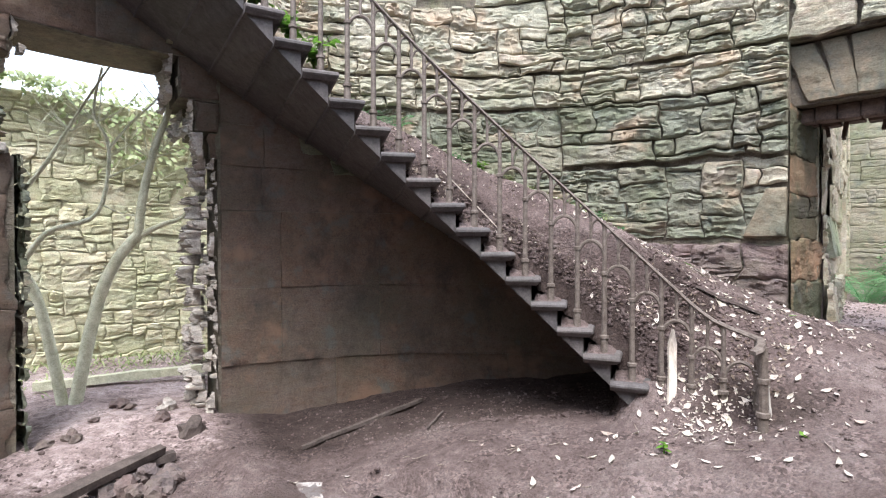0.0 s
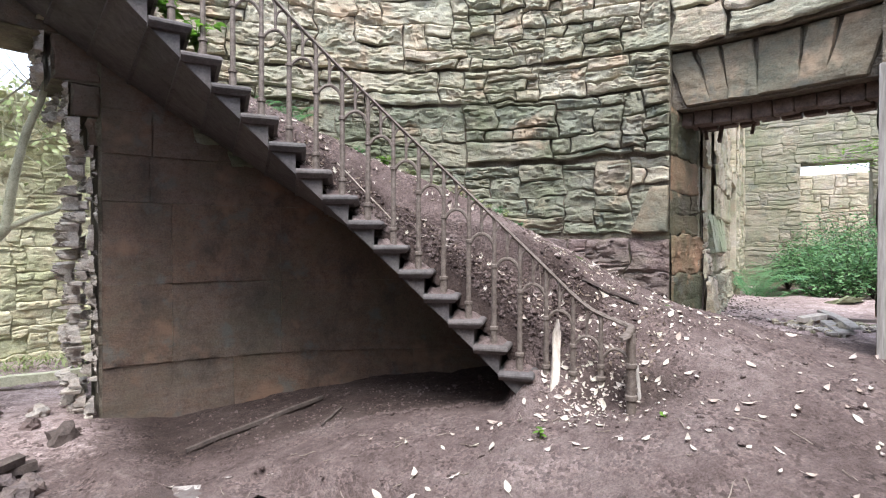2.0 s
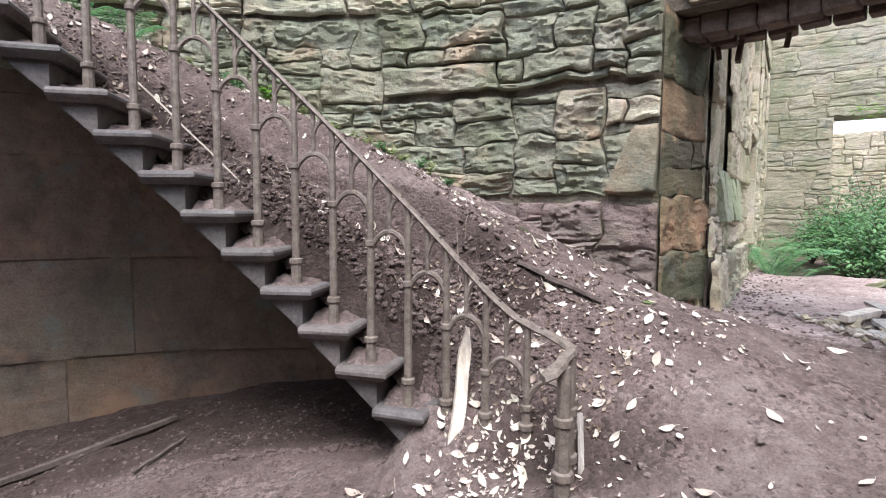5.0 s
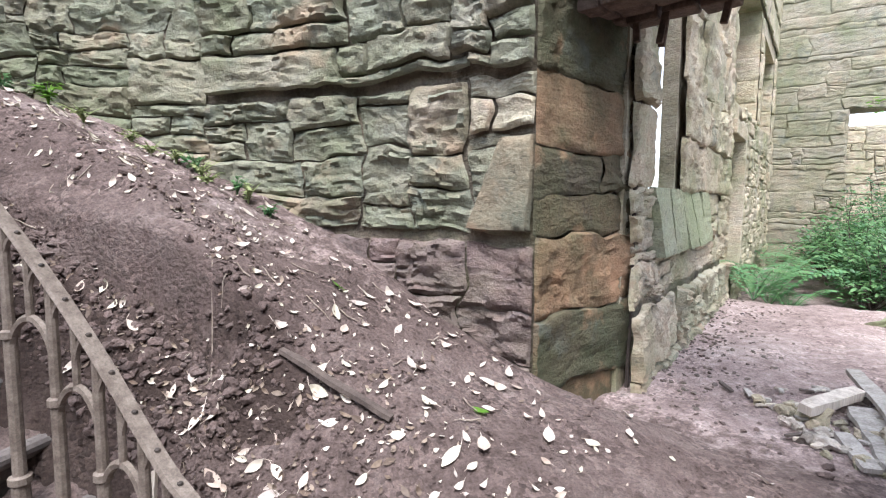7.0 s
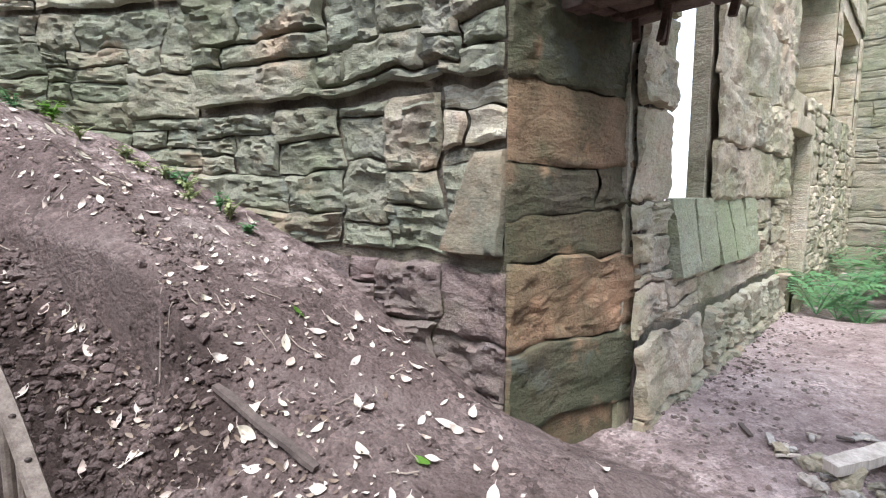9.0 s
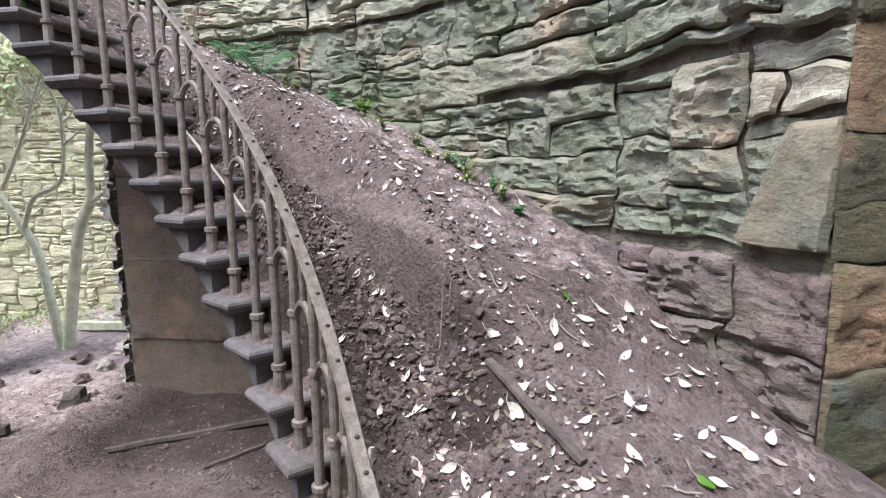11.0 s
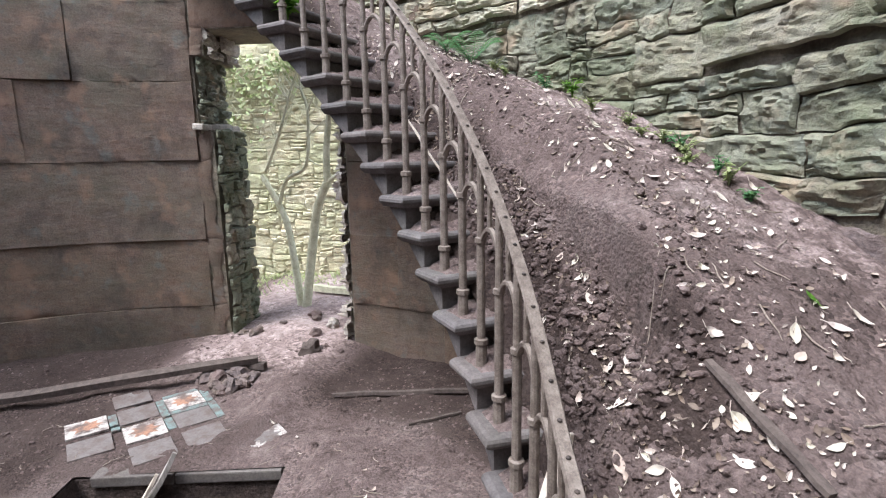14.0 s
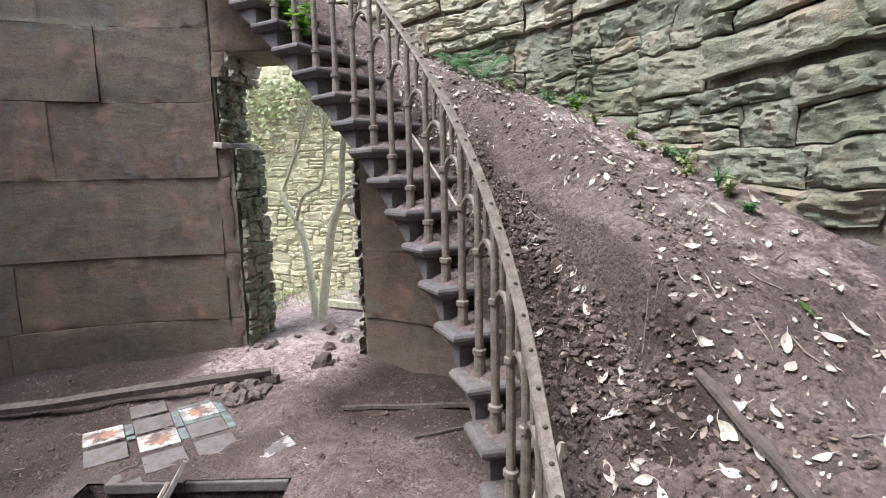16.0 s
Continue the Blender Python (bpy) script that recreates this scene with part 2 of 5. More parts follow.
def leaf_material(name, colours, rough=0.5, through=0.3):
    m, ns, lk, p = nodes_of(name)
    k = len(colours)
    col = ramp(ns, lk, piece_random(ns, lk), [(i / k, c) for i, c in enumerate(colours)])
    col = mixed(ns, lk, .4, col, ramp(ns, lk, noise_at(ns, lk, 60, 4), [(.3, .3), (.7, .7)]), "OVERLAY")
    lk.new(col, p.inputs["Base Color"])
    p.inputs["Roughness"].default_value = rough
    t = ns.new("ShaderNodeBsdfTranslucent")
    lk.new(col, t.inputs["Color"])
    mx = ns.new("ShaderNodeMixShader")
    mx.inputs[0].default_value = through
    lk.new(p.outputs[0], mx.inputs[1])
    lk.new(t.outputs[0], mx.inputs[2])
    lk.new(mx.outputs[0], ns["Material Output"].inputs["Surface"])
    return m


def worn_material(name, a, b, scale=20, stretch=None, rough=0.8, metal=0.0, relief=0.004, at=(.38, .62)):
    m, ns, lk, p = nodes_of(name)
    n1, n2 = noise_at(ns, lk, scale, 8, .7, stretch), noise_at(ns, lk, scale * 6, 5, .65, stretch, seed=6)
    col = ramp(ns, lk, n1, [(at[0], a), (at[1], b)])
    col = mixed(ns, lk, .5, col, ramp(ns, lk, n2, [(.3, .25), (.7, .75)]), "OVERLAY")
    lk.new(col, p.inputs["Base Color"])
    p.inputs["Roughness"].default_value, p.inputs["Metallic"].default_value = rough, metal
    bump(ns, lk, p, value(ns, lk, "ADD", n1, value(ns, lk, "MULTIPLY", n2, .4)), .8, relief)
    return m


RUBBLE = stone_material("mossy_rubble_stone", [(.55, .49, .395), (.46, .44, .355), (.60, .535, .435), (.42, .41, .33), (.56, .475, .385), (.49, .475, .39)], moss=(.155, .172, .10), moss_at=.53, dirt_at=.62, ochre=(.44, .32, .22))
# Darker and greener than RUBBLE, for the lower bands and western reveals.
DARK_RUBBLE = stone_material("dark_green_rubble", [(.31, .30, .245), (.25, .255, .21), (.36, .33, .27), (.22, .23, .195), (.34, .29, .235), (.27, .275, .23)], moss=(.125, .148, .085), moss_at=.49, dirt_at=.59, ochre=(.40, .29, .20))
RED = stone_material("red_sandstone", [(.30, .175, .115), (.12, .10, .075), (.46, .28, .175), (.09, .085, .06), (.27, .165, .11)], moss=(.055, .075, .04), moss_at=.50, dirt_at=.56, streak=.4, ochre=(.52, .31, .19))
DRESSED = stone_material("dressed_tan_sandstone", [(.30, .235, .165), (.30, .235, .165)], moss=(.12, .135, .105), moss_at=.47, dirt_at=.62, relief=.02, ochre=(.56, .40, .27))
ASHLAR = stone_material("damp_brown_ashlar", [(.172, .122, .098), (.165, .12, .10), (.185, .126, .096), (.165, .125, .104)], moss=(.085, .085, .06), moss_at=.54, dirt=(.06, .05, .046), dirt_at=.53, relief=.02, streak=.7, ochre=(.25, .155, .105))
YARD = stone_material("lichened_yard_stone", [(.64, .59, .43), (.57, .54, .40), (.68, .62, .47), (.53, .52, .37)], moss=(.40, .42, .22), moss_at=.56, dirt_at=.68)
PALE = stone_material("weathered_pale_stone", [(.52, .455, .35), (.45, .41, .32), (.57, .49, .385), (.48, .43, .355)], moss=(.15, .185, .085), moss_at=.55, dirt_at=.6, ochre=(.42, .33, .24))
FAR = stone_material("grey_green_far_stone", [(.37, .345, .275), (.32, .305, .245), (.40, .36, .29), (.34, .315, .27)], moss=(.14, .165, .085), moss_at=.54, dirt_at=.6, ochre=(.36, .29, .22))
BROKEN = stone_material("broken_rubble_core", [(.54, .50, .46), (.42, .39, .35), (.60, .56, .51), (.36, .33, .30)], moss=(.16, .17, .11), moss_at=.68, dirt_at=.58)
MOSSY = stone_material("green_mossy_slab", [(.36, .37, .28), (.32, .34, .25), (.38, .38, .30)], moss=(.24, .28, .15), moss_at=.5, dirt_at=.62)
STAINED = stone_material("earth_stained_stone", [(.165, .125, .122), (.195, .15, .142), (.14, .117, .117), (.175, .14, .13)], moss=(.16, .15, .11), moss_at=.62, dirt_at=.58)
MORTAR = stone_material("dark_mortar", [(.20, .175, .14), (.22, .19, .15)], moss_at=.62, dirt_at=.5)
STEP_STONE = stone_material("grey_step_stone", [(.108, .098, .098), (.095, .087, .087), (.125, .111, .108)], moss=(.10, .11, .08), moss_at=.68, dirt_at=.56, relief=.006, streak=.2, rough=.75)
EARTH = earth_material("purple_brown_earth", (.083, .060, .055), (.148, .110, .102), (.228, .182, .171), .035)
PIT_EARTH = earth_material("dark_pit_earth", (.042, .031, .027), (.078, .058, .051), (.14, .107, .097), .045)
CEMENT = stone_material("dirty_grey_cement", [(.15, .135, .128), (.14, .125, .118)], moss=(.13, .125, .10), moss_at=.62, dirt=(.085, .07, .064), dirt_at=.5, relief=.006, streak=.2)
IRON = worn_material("rusted_painted_iron", (.115, .09, .075), (.21, .175, .15), 26, None, .7, .25, .002)
TIMBER = worn_material("grey_weathered_timber", (.26, .235, .21), (.45, .415, .38), 14, (1, 1, .08), .85)
PLANK = worn_material("split_pale_timber", (.42, .36, .30), (.62, .55, .48), 12, (1, 1, .1), .85)
BROWN_WOOD = worn_material("rotten_brown_timber", (.06, .045, .04), (.115, .09, .078), 16, None, .9)
DARK_IRON = worn_material("dark_rusted_iron", (.03, .026, .024), (.08, .06, .05), 40, None, .7, .3, .001)
RED_WOOD = worn_material("crumbling_red_timber", (.075, .053, .043), (.165, .115, .088), 12, None, .9, 0, .01)
DRY_TWIG = worn_material("dry_twig", (.16, .125, .10), (.30, .25, .21), 20)
BARK = worn_material("pale_green_bark", (.46, .45, .30), (.66, .64, .47), 14, None, .85)
FALLEN = leaf_material("bleached_fallen_leaf", [(.50, .43, .37), (.61, .55, .49), (.38, .30, .25), (.57, .48, .42), (.44, .38, .35), (.53, .49, .40)], .75, .1)
DEAD = leaf_material("brown_dead_leaf", [(.13, .09, .07), (.19, .14, .105), (.10, .072, .058), (.27, .215, .17)], .8, .05)
GREEN = leaf_material("fresh_green_leaf", [(.10, .22, .03), (.14, .30, .04), (.18, .34, .05)], .45, .45)
FERN = leaf_material("fern_green", [(.09, .22, .10), (.12, .27, .12), (.14, .28, .11)], .5, .35)
BUSH = leaf_material("undergrowth_green", [(.10, .22, .09), (.14, .28, .11), (.18, .32, .13), (.09, .19, .09)], .5, .35)
IVY = leaf_material("ivy_green", [(.20, .26, .10), (.28, .34, .14), (.36, .40, .20)], .45, .35)

# ---- ground: one sheet of earth, with the pit cut out of it ----
PIT_V = (PIT_U[1], -PIT_U[0])


def lines(lo, hi, step, reach):
    inner = [round(lo + i * step, 4) for i in range(int(round((hi - lo) / step)) + 1)]
    out, d = [], step
    while (out[-1] if out else 0) < reach:
        d *= 1.35
        out.append((out[-1] if out else 0) + d)
    return np.array([lo - o for o in reversed(out)] + inner + [hi + o for o in out])


def pit_xy(u, w):
    return PIT_O[0] + u * PIT_U[0] + w * PIT_V[0], PIT_O[1] + u * PIT_U[1] + w * PIT_V[1]


def grid_mesh(name, X, Y, Z, material, keep=None):
    n, k = X.shape
    idx = np.arange(n * k).reshape(n, k)
    quads = np.stack([idx[:-1, :-1], idx[1:, :-1], idx[1:, 1:], idx[:-1, 1:]], -1)
    if keep is not None:
        quads = quads[keep]
    me = bpy.data.meshes.new(name)
    me.from_pydata(np.stack([X, Y, Z], -1).reshape(-1, 3).tolist(), [], quads.reshape(-1, 4).tolist())
    me.polygons.foreach_set("use_smooth", [True] * len(me.polygons))
    me.materials.append(material)
    return me


us, ws = lines(-4.5, 6.5, 0.05, 220), lines(-4.5, 5.5, 0.05, 220)
U, W = np.meshgrid(us, ws, indexing="ij")
GX, GY = pit_xy(U, W)
GZ = ground_z(GX, GY)
uc, wc = (us[:-1] + us[1:]) / 2, (ws[:-1] + ws[1:]) / 2
in_pit = ((uc > 0) & (uc < PIT_L))[:, None] & ((wc > 0) & (wc < PIT_W))[None, :]
near_pit = (U > -.2) & (U < PIT_L + .2) & (W > -.2) & (W < PIT_W + .2)
GZ = np.where(near_pit, np.minimum(GZ, 0.005), GZ)
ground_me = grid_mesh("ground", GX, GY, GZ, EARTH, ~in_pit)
if ground_me.polygons[0].normal.z < 0:
    ground_me.flip_normals()
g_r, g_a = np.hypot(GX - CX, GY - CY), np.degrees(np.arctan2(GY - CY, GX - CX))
# Under the stair the earth darkens: leaf mould, with shade put into colour.
mould_shade = smooth((g_r - 2.55) / .7) * smooth((g_a - 58) / 8) * smooth((124 - g_a) / 10) * (g_r < 4.3)
# Darker strip of bank beside the newel.
mould_shade = np.maximum(mould_shade, .7 * smooth((g_r - 2.45) / .15) * smooth((3.0 - g_r) / .3) * smooth((g_a - 36) / 8) * smooth((60 - g_a) / 6))
# Darker floor towards the west and round the pit.
mould_shade = np.maximum(mould_shade, .75 * smooth((g_r - 1.1) / .6) * np.maximum(smooth((g_a % 360 - 143) / 8) * smooth((225 - g_a % 360) / 30), .75 * smooth((g_a - 112) / 8) * smooth((2.8 - g_r) / .4)) * (g_r < 4.3))
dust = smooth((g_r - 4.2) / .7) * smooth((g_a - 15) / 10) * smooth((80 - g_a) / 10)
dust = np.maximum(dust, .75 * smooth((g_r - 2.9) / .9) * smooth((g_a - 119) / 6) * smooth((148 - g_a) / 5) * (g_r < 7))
for layer, field in (("mould_shade", mould_shade), ("dust", dust)):
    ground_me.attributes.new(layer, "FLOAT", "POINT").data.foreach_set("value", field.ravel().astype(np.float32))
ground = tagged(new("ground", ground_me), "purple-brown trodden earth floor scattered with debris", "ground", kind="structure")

sa, sr = np.arange(51.5, 146.1, 0.35), np.arange(2.80, 4.121, 0.02)
A2, R2 = np.meshgrid(sa, sr, indexing="ij")
SZ = soil_z(R2, A2)
SX, SY = CX + R2 * np.cos(np.radians(A2)), CY + R2 * np.sin(np.radians(A2))
brim = 3.27 + .06 * fbm(2.6 * SX, 2.6 * SY, 12)              # the lip leans out over the hollow
grit = np.random.RandomState(5)
crumbly = .0025 + .009 * smooth((brim - .02 - R2) / .1) * smooth((A2 - 58) / 5) * smooth((100 - A2) / 12)
SZ = SZ + grit.normal(0, 1, SZ.shape) * crumbly
R3 = R2 + grit.normal(0, .6, SZ.shape) * crumbly - .055 * np.exp(-((R2 - brim) / .04) ** 2) * smooth((A2 - 63) / 4) * smooth((92 - A2) / 14)
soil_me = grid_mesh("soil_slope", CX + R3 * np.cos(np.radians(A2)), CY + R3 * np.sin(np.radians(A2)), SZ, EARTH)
if soil_me.polygons[len(soil_me.polygons) // 2].normal.z < 0:
    soil_me.flip_normals()
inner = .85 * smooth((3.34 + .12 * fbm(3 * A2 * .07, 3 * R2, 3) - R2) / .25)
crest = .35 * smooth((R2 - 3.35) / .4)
for layer, field in (("mould_shade", inner), ("dust", crest)):
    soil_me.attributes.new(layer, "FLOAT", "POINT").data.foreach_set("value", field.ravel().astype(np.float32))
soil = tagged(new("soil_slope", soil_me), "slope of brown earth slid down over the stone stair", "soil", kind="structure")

# ---- walls ----
def cyl(s, z, d):
    """On the round wall: s metres round from the zero angle, d metres proud of it, towards the room."""
    return polar(R + 0.05 - d, math.degrees(s / R), z)


def on_passage(s, z, d):
    return passage(s, d, z)


def arc(a):
    return R * radians(a)


def stone(shape, fn, s0, s1, z0, z1, proud, rough=0.02, joint=0.012, back=0.008, cell=0.028, round_off=0.009, hold=None):
    """One stone: a split, bedded face with chipped edges, its rim let into the joint. Rough ones are askew."""
    s0, s1, z0, z1 = s0 + joint / 2, s1 - joint / 2, z0 + joint / 2, z1 - joint / 2
    if s1 - s0 < .02 or z1 - z0 < .02:
        return
    wild = rough > .018
    rough *= rng.uniform(.5, 1.05) if wild else 1
    nx, nz = max(1, min(22, round((s1 - s0) / cell))), max(1, min(16, round((z1 - z0) / (cell * (.62 if wild else 1)))))
    e = min(round_off, (s1 - s0) * .2, (z1 - z0) * .2)
    ss = [s0, s0 + e] + [s0 + e + (s1 - s0 - 2 * e) * (i + 1) / (nx + 1) for i in range(nx)] + [s1 - e, s1]
    zz = [z0, z0 + e] + [z0 + e + (z1 - z0 - 2 * e) * (i + 1) / (nz + 1) for i in range(nz)] + [z1 - e, z1]
    k, q = rng.random() * 50, rng.random() * 50
    sm, zm = (s0 + s1) / 2, (z0 + z1) / 2
    back = max(back, proud * .55) if wild else back
    tilt_s, tilt_z = rng.uniform(-1, 1) * rough * 1.2, rng.uniform(-1, 1) * rough * 2.5
    beds, ledge = rng.uniform(5, 12), rng.uniform(-.1, .3) if wild else 0
    vs, fs, m = [], [], len(zz)
    for i, s in enumerate(ss):
        for j, z in enumerate(zz):
            rim = i in (0, len(ss) - 1) or j in (0, m - 1)
            corner = i in (1, len(ss) - 2) or j in (1, m - 2)
            n1 = noise.noise(Vector((s * 5 + k, z * 8 + q, k)))
            n2 = noise.noise(Vector((s * 12 + q, z * 21 + k, q)))
            n3 = noise.noise(Vector((s * 27 + k, z * 40 + q, k)))
            n4 = noise.noise(Vector((s * 55 + q, z * 70 + k, q)))
            d = proud + rough * (.8 * n1 - .7 * abs(n2) - .6 * abs(n3) + .45 * n4 + .4) + tilt_s * (s - sm) + tilt_z * (z - zm)
            d += rough * ledge * (((z + .05 * n1) * beds + k + .3 * n2) % 1 - .5)
            if corner:
                d = d - e * .4 - (max(0, noise.noise(Vector((s * 13, z * 13, q)))) * rough * .8)
            d = max(d, .010)
            if rim:
                d = back + max(0, noise.noise(Vector((s * 6, z * 6, k)))) * .6 * (d - back)
            ds = noise.noise(Vector((z * 9 + k, s * 4, 1.5))) * joint * 1.2
            dz = noise.noise(Vector((s * 6 + k, z * 4, 7.5))) * joint * 1.2
            if wild:
                ds += noise.noise(Vector((z * 3.1, s * 3.1, 4))) * .06 + noise.noise(Vector((z * 9, s * 9, 5))) * .035
                dz += noise.noise(Vector((s * 2.2, z * 2.6, 9))) * .04 + noise.noise(Vector((s * 8, z * 7, 2))) * .022
            if hold is not None:
                ds *= min(1, abs(s - hold) * 6)
            vs.append(fn(s + ds, z + dz, d))
    for i in range(len(ss) - 1):
        for j in range(m - 1):
            fs.append((i * m + j, (i + 1) * m + j, (i + 1) * m + j + 1, i * m + j + 1))
    shape.add(vs, fs)


def rubble(s0, s1, beds, long=(.2, .6), row=.17):
    """Random rubble brought to the given beds: each stone is set on the lowest place left."""
    for z0, z1 in zip(beds, beds[1:]):
        n, rows = max(1, round((s1 - s0) / .05)), max(1, round((z1 - z0) / .05))
        w, dz, top = (s1 - s0) / n, (z1 - z0) / rows, [0] * n
        while min(top) < rows:
            low = min(top)
            i = j = top.index(low)
            while j < n and top[j] == low:
                j += 1
            h = max(1, round(row * rng.choice((.4, .55, .8, .8, 1, 1.3, 1.8)) / dz))
            k = max(2, round(rng.uniform(*long) * (.75 + 1.5 * h * dz) * rng.choice((.5, 1, 1, 1.6)) / w))
            k = j - i if j - i - k < 3 else k
            h = min(h, max(1, int(k * w / dz * 1.2)), rows - low)
            if rows - low - h == 1 and rng.random() < .6:
                h += 1
            yield s0 + i * w, s0 + (i + k) * w, z0 + low * dz, z0 + (low + h) * dz
            top[i:i + k] = [low + h] * k


def courses(s0, s1, beds, long=(.5, 1.1)):
    for z0, z1 in zip(beds, beds[1:]):
        x = s0
        while x < s1 - .02:
            w = rng.uniform(*long)
            x2 = s1 if s1 - x - w < .25 else x + w
            yield x, x2, z0, z1
            x = x2


def lay(parent, fn, rects, material, proud=(.03, .07), rough=.02, joint=.014, single=None, keep=None, name="stone", **more):
    """Lay stones on a wall: those that single() picks as objects, the rest joined."""
    rest = Shape()
    for s0, s1, z0, z1 in rects:
        sm, zm = (s0 + s1) / 2, (z0 + z1) / 2
        if keep and not keep(sm, zm):
            continue
        alone = single is not None and single(sm, zm)
        shape = Shape() if alone else rest
        stone(shape, fn, s0, s1, z0, z1, rng.uniform(*proud), rough, joint, **more)
        if alone and shape.v:
            part(name, shape, material, parent, soft=38)
    if rest.v:
        ob = part("stonework", rest, material, parent, soft=38)
        tagged(ob, kind="stuff")


def arc_block(shape, a0, a1, z0, z1, r0, r1, step=2.0):
    n = max(1, int(math.ceil((a1 - a0) / step)))
    vs, fs = [], []
    for i in range(n + 1):
        a = a0 + (a1 - a0) * i / n
        vs += [polar(r0, a, z0), polar(r1, a, z0), polar(r1, a, z1), polar(r0, a, z1)]
    for i in range(n):
        for j in range(4):
            b = i * 4
            fs.append((b + j, b + (j + 1) % 4, b + 4 + (j + 1) % 4, b + 4 + j))
    fs += [(3, 2, 1, 0), tuple(n * 4 + j for j in range(4))]
    shape.add(vs, fs)


def slab(shape, fn, s0, s1, z0, z1, d0, d1):
    """A plain block of wall between two depths."""
    vs = [fn(s, z, d) for d in (d0, d1) for s, z in ((s0, z0), (s1, z0), (s1, z1), (s0, z1))]
    shape.add(vs, [(3, 2, 1, 0), (4, 5, 6, 7), (0, 1, 5, 4), (1, 2, 6, 5), (2, 3, 7, 6), (3, 0, 4, 7)])


R_C = R + 0.05
tower = thing("wall_tower", "round roofless tower wall of mossy sandstone rubble", "wall", kind="structure")
LOW = 4.8                                       # unseen top of the western wall, set for the daylight it lets in
core = Shape()
arc_block(core, DOOR[1], 112, -.5, TOP, R_C, R + THICK)
arc_block(core, 112, GAP[0], -.5, LOW + .8, R_C, R + THICK)
arc_block(core, GAP[1], GAP_HIGH, -.5, LEDGE - .03, R_C, R + THICK)
arc_block(core, GAP_HIGH, 250, -.5, LOW, R_C, R + THICK)
# South and east walls, out of view: heights chosen to shape the light.
arc_block(core, 250, 300, -.5, LOW, R_C, R + THICK)
arc_block(core, 300, 370, -.5, TOP - .8, R_C, R + THICK)
arc_block(core, 10, DOOR[0], -.5, TOP, R_C, R + THICK)
arc_block(core, GAP[0], GAP_HIGH, 3.20, LOW, R_C, R + THICK)
CORBELS = ((123.0, 2.34, 2.58), (124.6, 2.58, 2.84), (126.3, 2.84, 3.20))      # stones left hanging over the opening
for a, z0, z1 in CORBELS:
    arc_block(core, GAP[0], a, z0 + .01, z1, R_C, R + THICK)
arc_block(core, 141.8, GAP_HIGH, 2.95, 3.20, R_C, R + THICK)
arc_block(core, *DOOR, 3.24, TOP, R_C, R + THICK)
arc_block(core, DOOR[1] - .7, DOOR[1], -.5, 3.24, R + .42, R + THICK)
arc_block(core, DOOR[1] - 1.2, DOOR[1] - .7, -.5, 3.24, R + .68, R + THICK)
arc_block(core, *DOOR, 2.74, 3.24, R + .15, R + THICK)
part("wall_core", core, MORTAR, tower, "dark mortar between the stones")


def soffit(a):
    return nosing(a) - 0.26


# upper rubble, above the stair and beside the doorway; each band between two beds has its own projection
def deg(s):
    return math.degrees(s / R)


def above_stair(s, z):
    return z > soffit(deg(s)) + .05 and (deg(s) < 112 or z < LOW + .7) and not (deg(s) > GAP[0] - 1 and z < 3.3)


def close(s, z):
    return deg(s) < 80 and z < 3.4


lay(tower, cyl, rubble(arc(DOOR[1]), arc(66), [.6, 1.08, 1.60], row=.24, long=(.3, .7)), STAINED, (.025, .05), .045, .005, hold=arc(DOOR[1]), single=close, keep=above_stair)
B0, B1 = arc(DOOR[1] + .1), arc(54.2)
block = Shape()
stone(block, lambda s, z, d: cyl(s - (z - 1.65) * .42 * (s - B0) / (B1 - B0), z, d + .03 * (2.07 - z)), B0, B1, 1.65, 2.07, .055, .017, .008)
part("dressed_block", block, DRESSED, tower, "large tan dressed sandstone block stained green", soft=True)
lay(tower, cyl, rubble(arc(51.2), arc(54.2), [1.66, 2.07], long=(.12, .2), row=.1), DARK_RUBBLE, (.0, .02), .03, .006, single=close)
lay(tower, cyl, rubble(arc(DOOR[1]), arc(54.2), [2.07, 2.33], row=.26), RUBBLE, (.03, .06), .025, .010, hold=arc(DOOR[1]), single=close)
lay(tower, cyl, rubble(arc(54.2), arc(76), [1.645, 2.315], long=(.3, .8), row=.2), DARK_RUBBLE, (.02, .055), .05, .007, single=close, keep=above_stair)
lay(tower, cyl, rubble(arc(76), arc(112), [1.7, 2.25, 2.92], row=.145), DARK_RUBBLE, (.015, .045), .05, .007, single=close, keep=above_stair)
lay(tower, cyl, rubble(arc(DOOR[1]), arc(76), [2.36, 2.92], row=.145), DARK_RUBBLE, (.07, .11), .05, .007, hold=arc(DOOR[1]), single=close, keep=above_stair)
lay(tower, cyl, rubble(arc(DOOR[1]), arc(GAP[0] + 6), [2.94, 3.25], row=.145), RUBBLE, (.04, .08), .05, .007, hold=arc(DOOR[1]), single=close, keep=above_stair)
lay(tower, cyl, rubble(arc(DOOR[1]), arc(GAP[0] + 6), [3.275, 3.98, 4.9, 5.5, TOP], row=.145), RUBBLE, (.03, .08), .05, .008, hold=arc(DOOR[1]), single=close,
    keep=lambda s, z: above_stair(s, z) and not (88.5 < deg(s) < 92.5 and 3.95 < z < 4.4))
# damp ashlar under the stair
lay(tower, cyl, courses(arc(60), arc(GAP[0] - .3), [-.35, .49, 1.19, 1.90, 2.30, 2.68, 3.2, 3.7], (.9, 2.0)), ASHLAR, (.017, .018), .017, .003,
    single=lambda s, z: True, keep=lambda s, z: z < soffit(math.degrees(s / R)) + .3, name="ashlar_block", cell=.07, round_off=.004, back=.013)
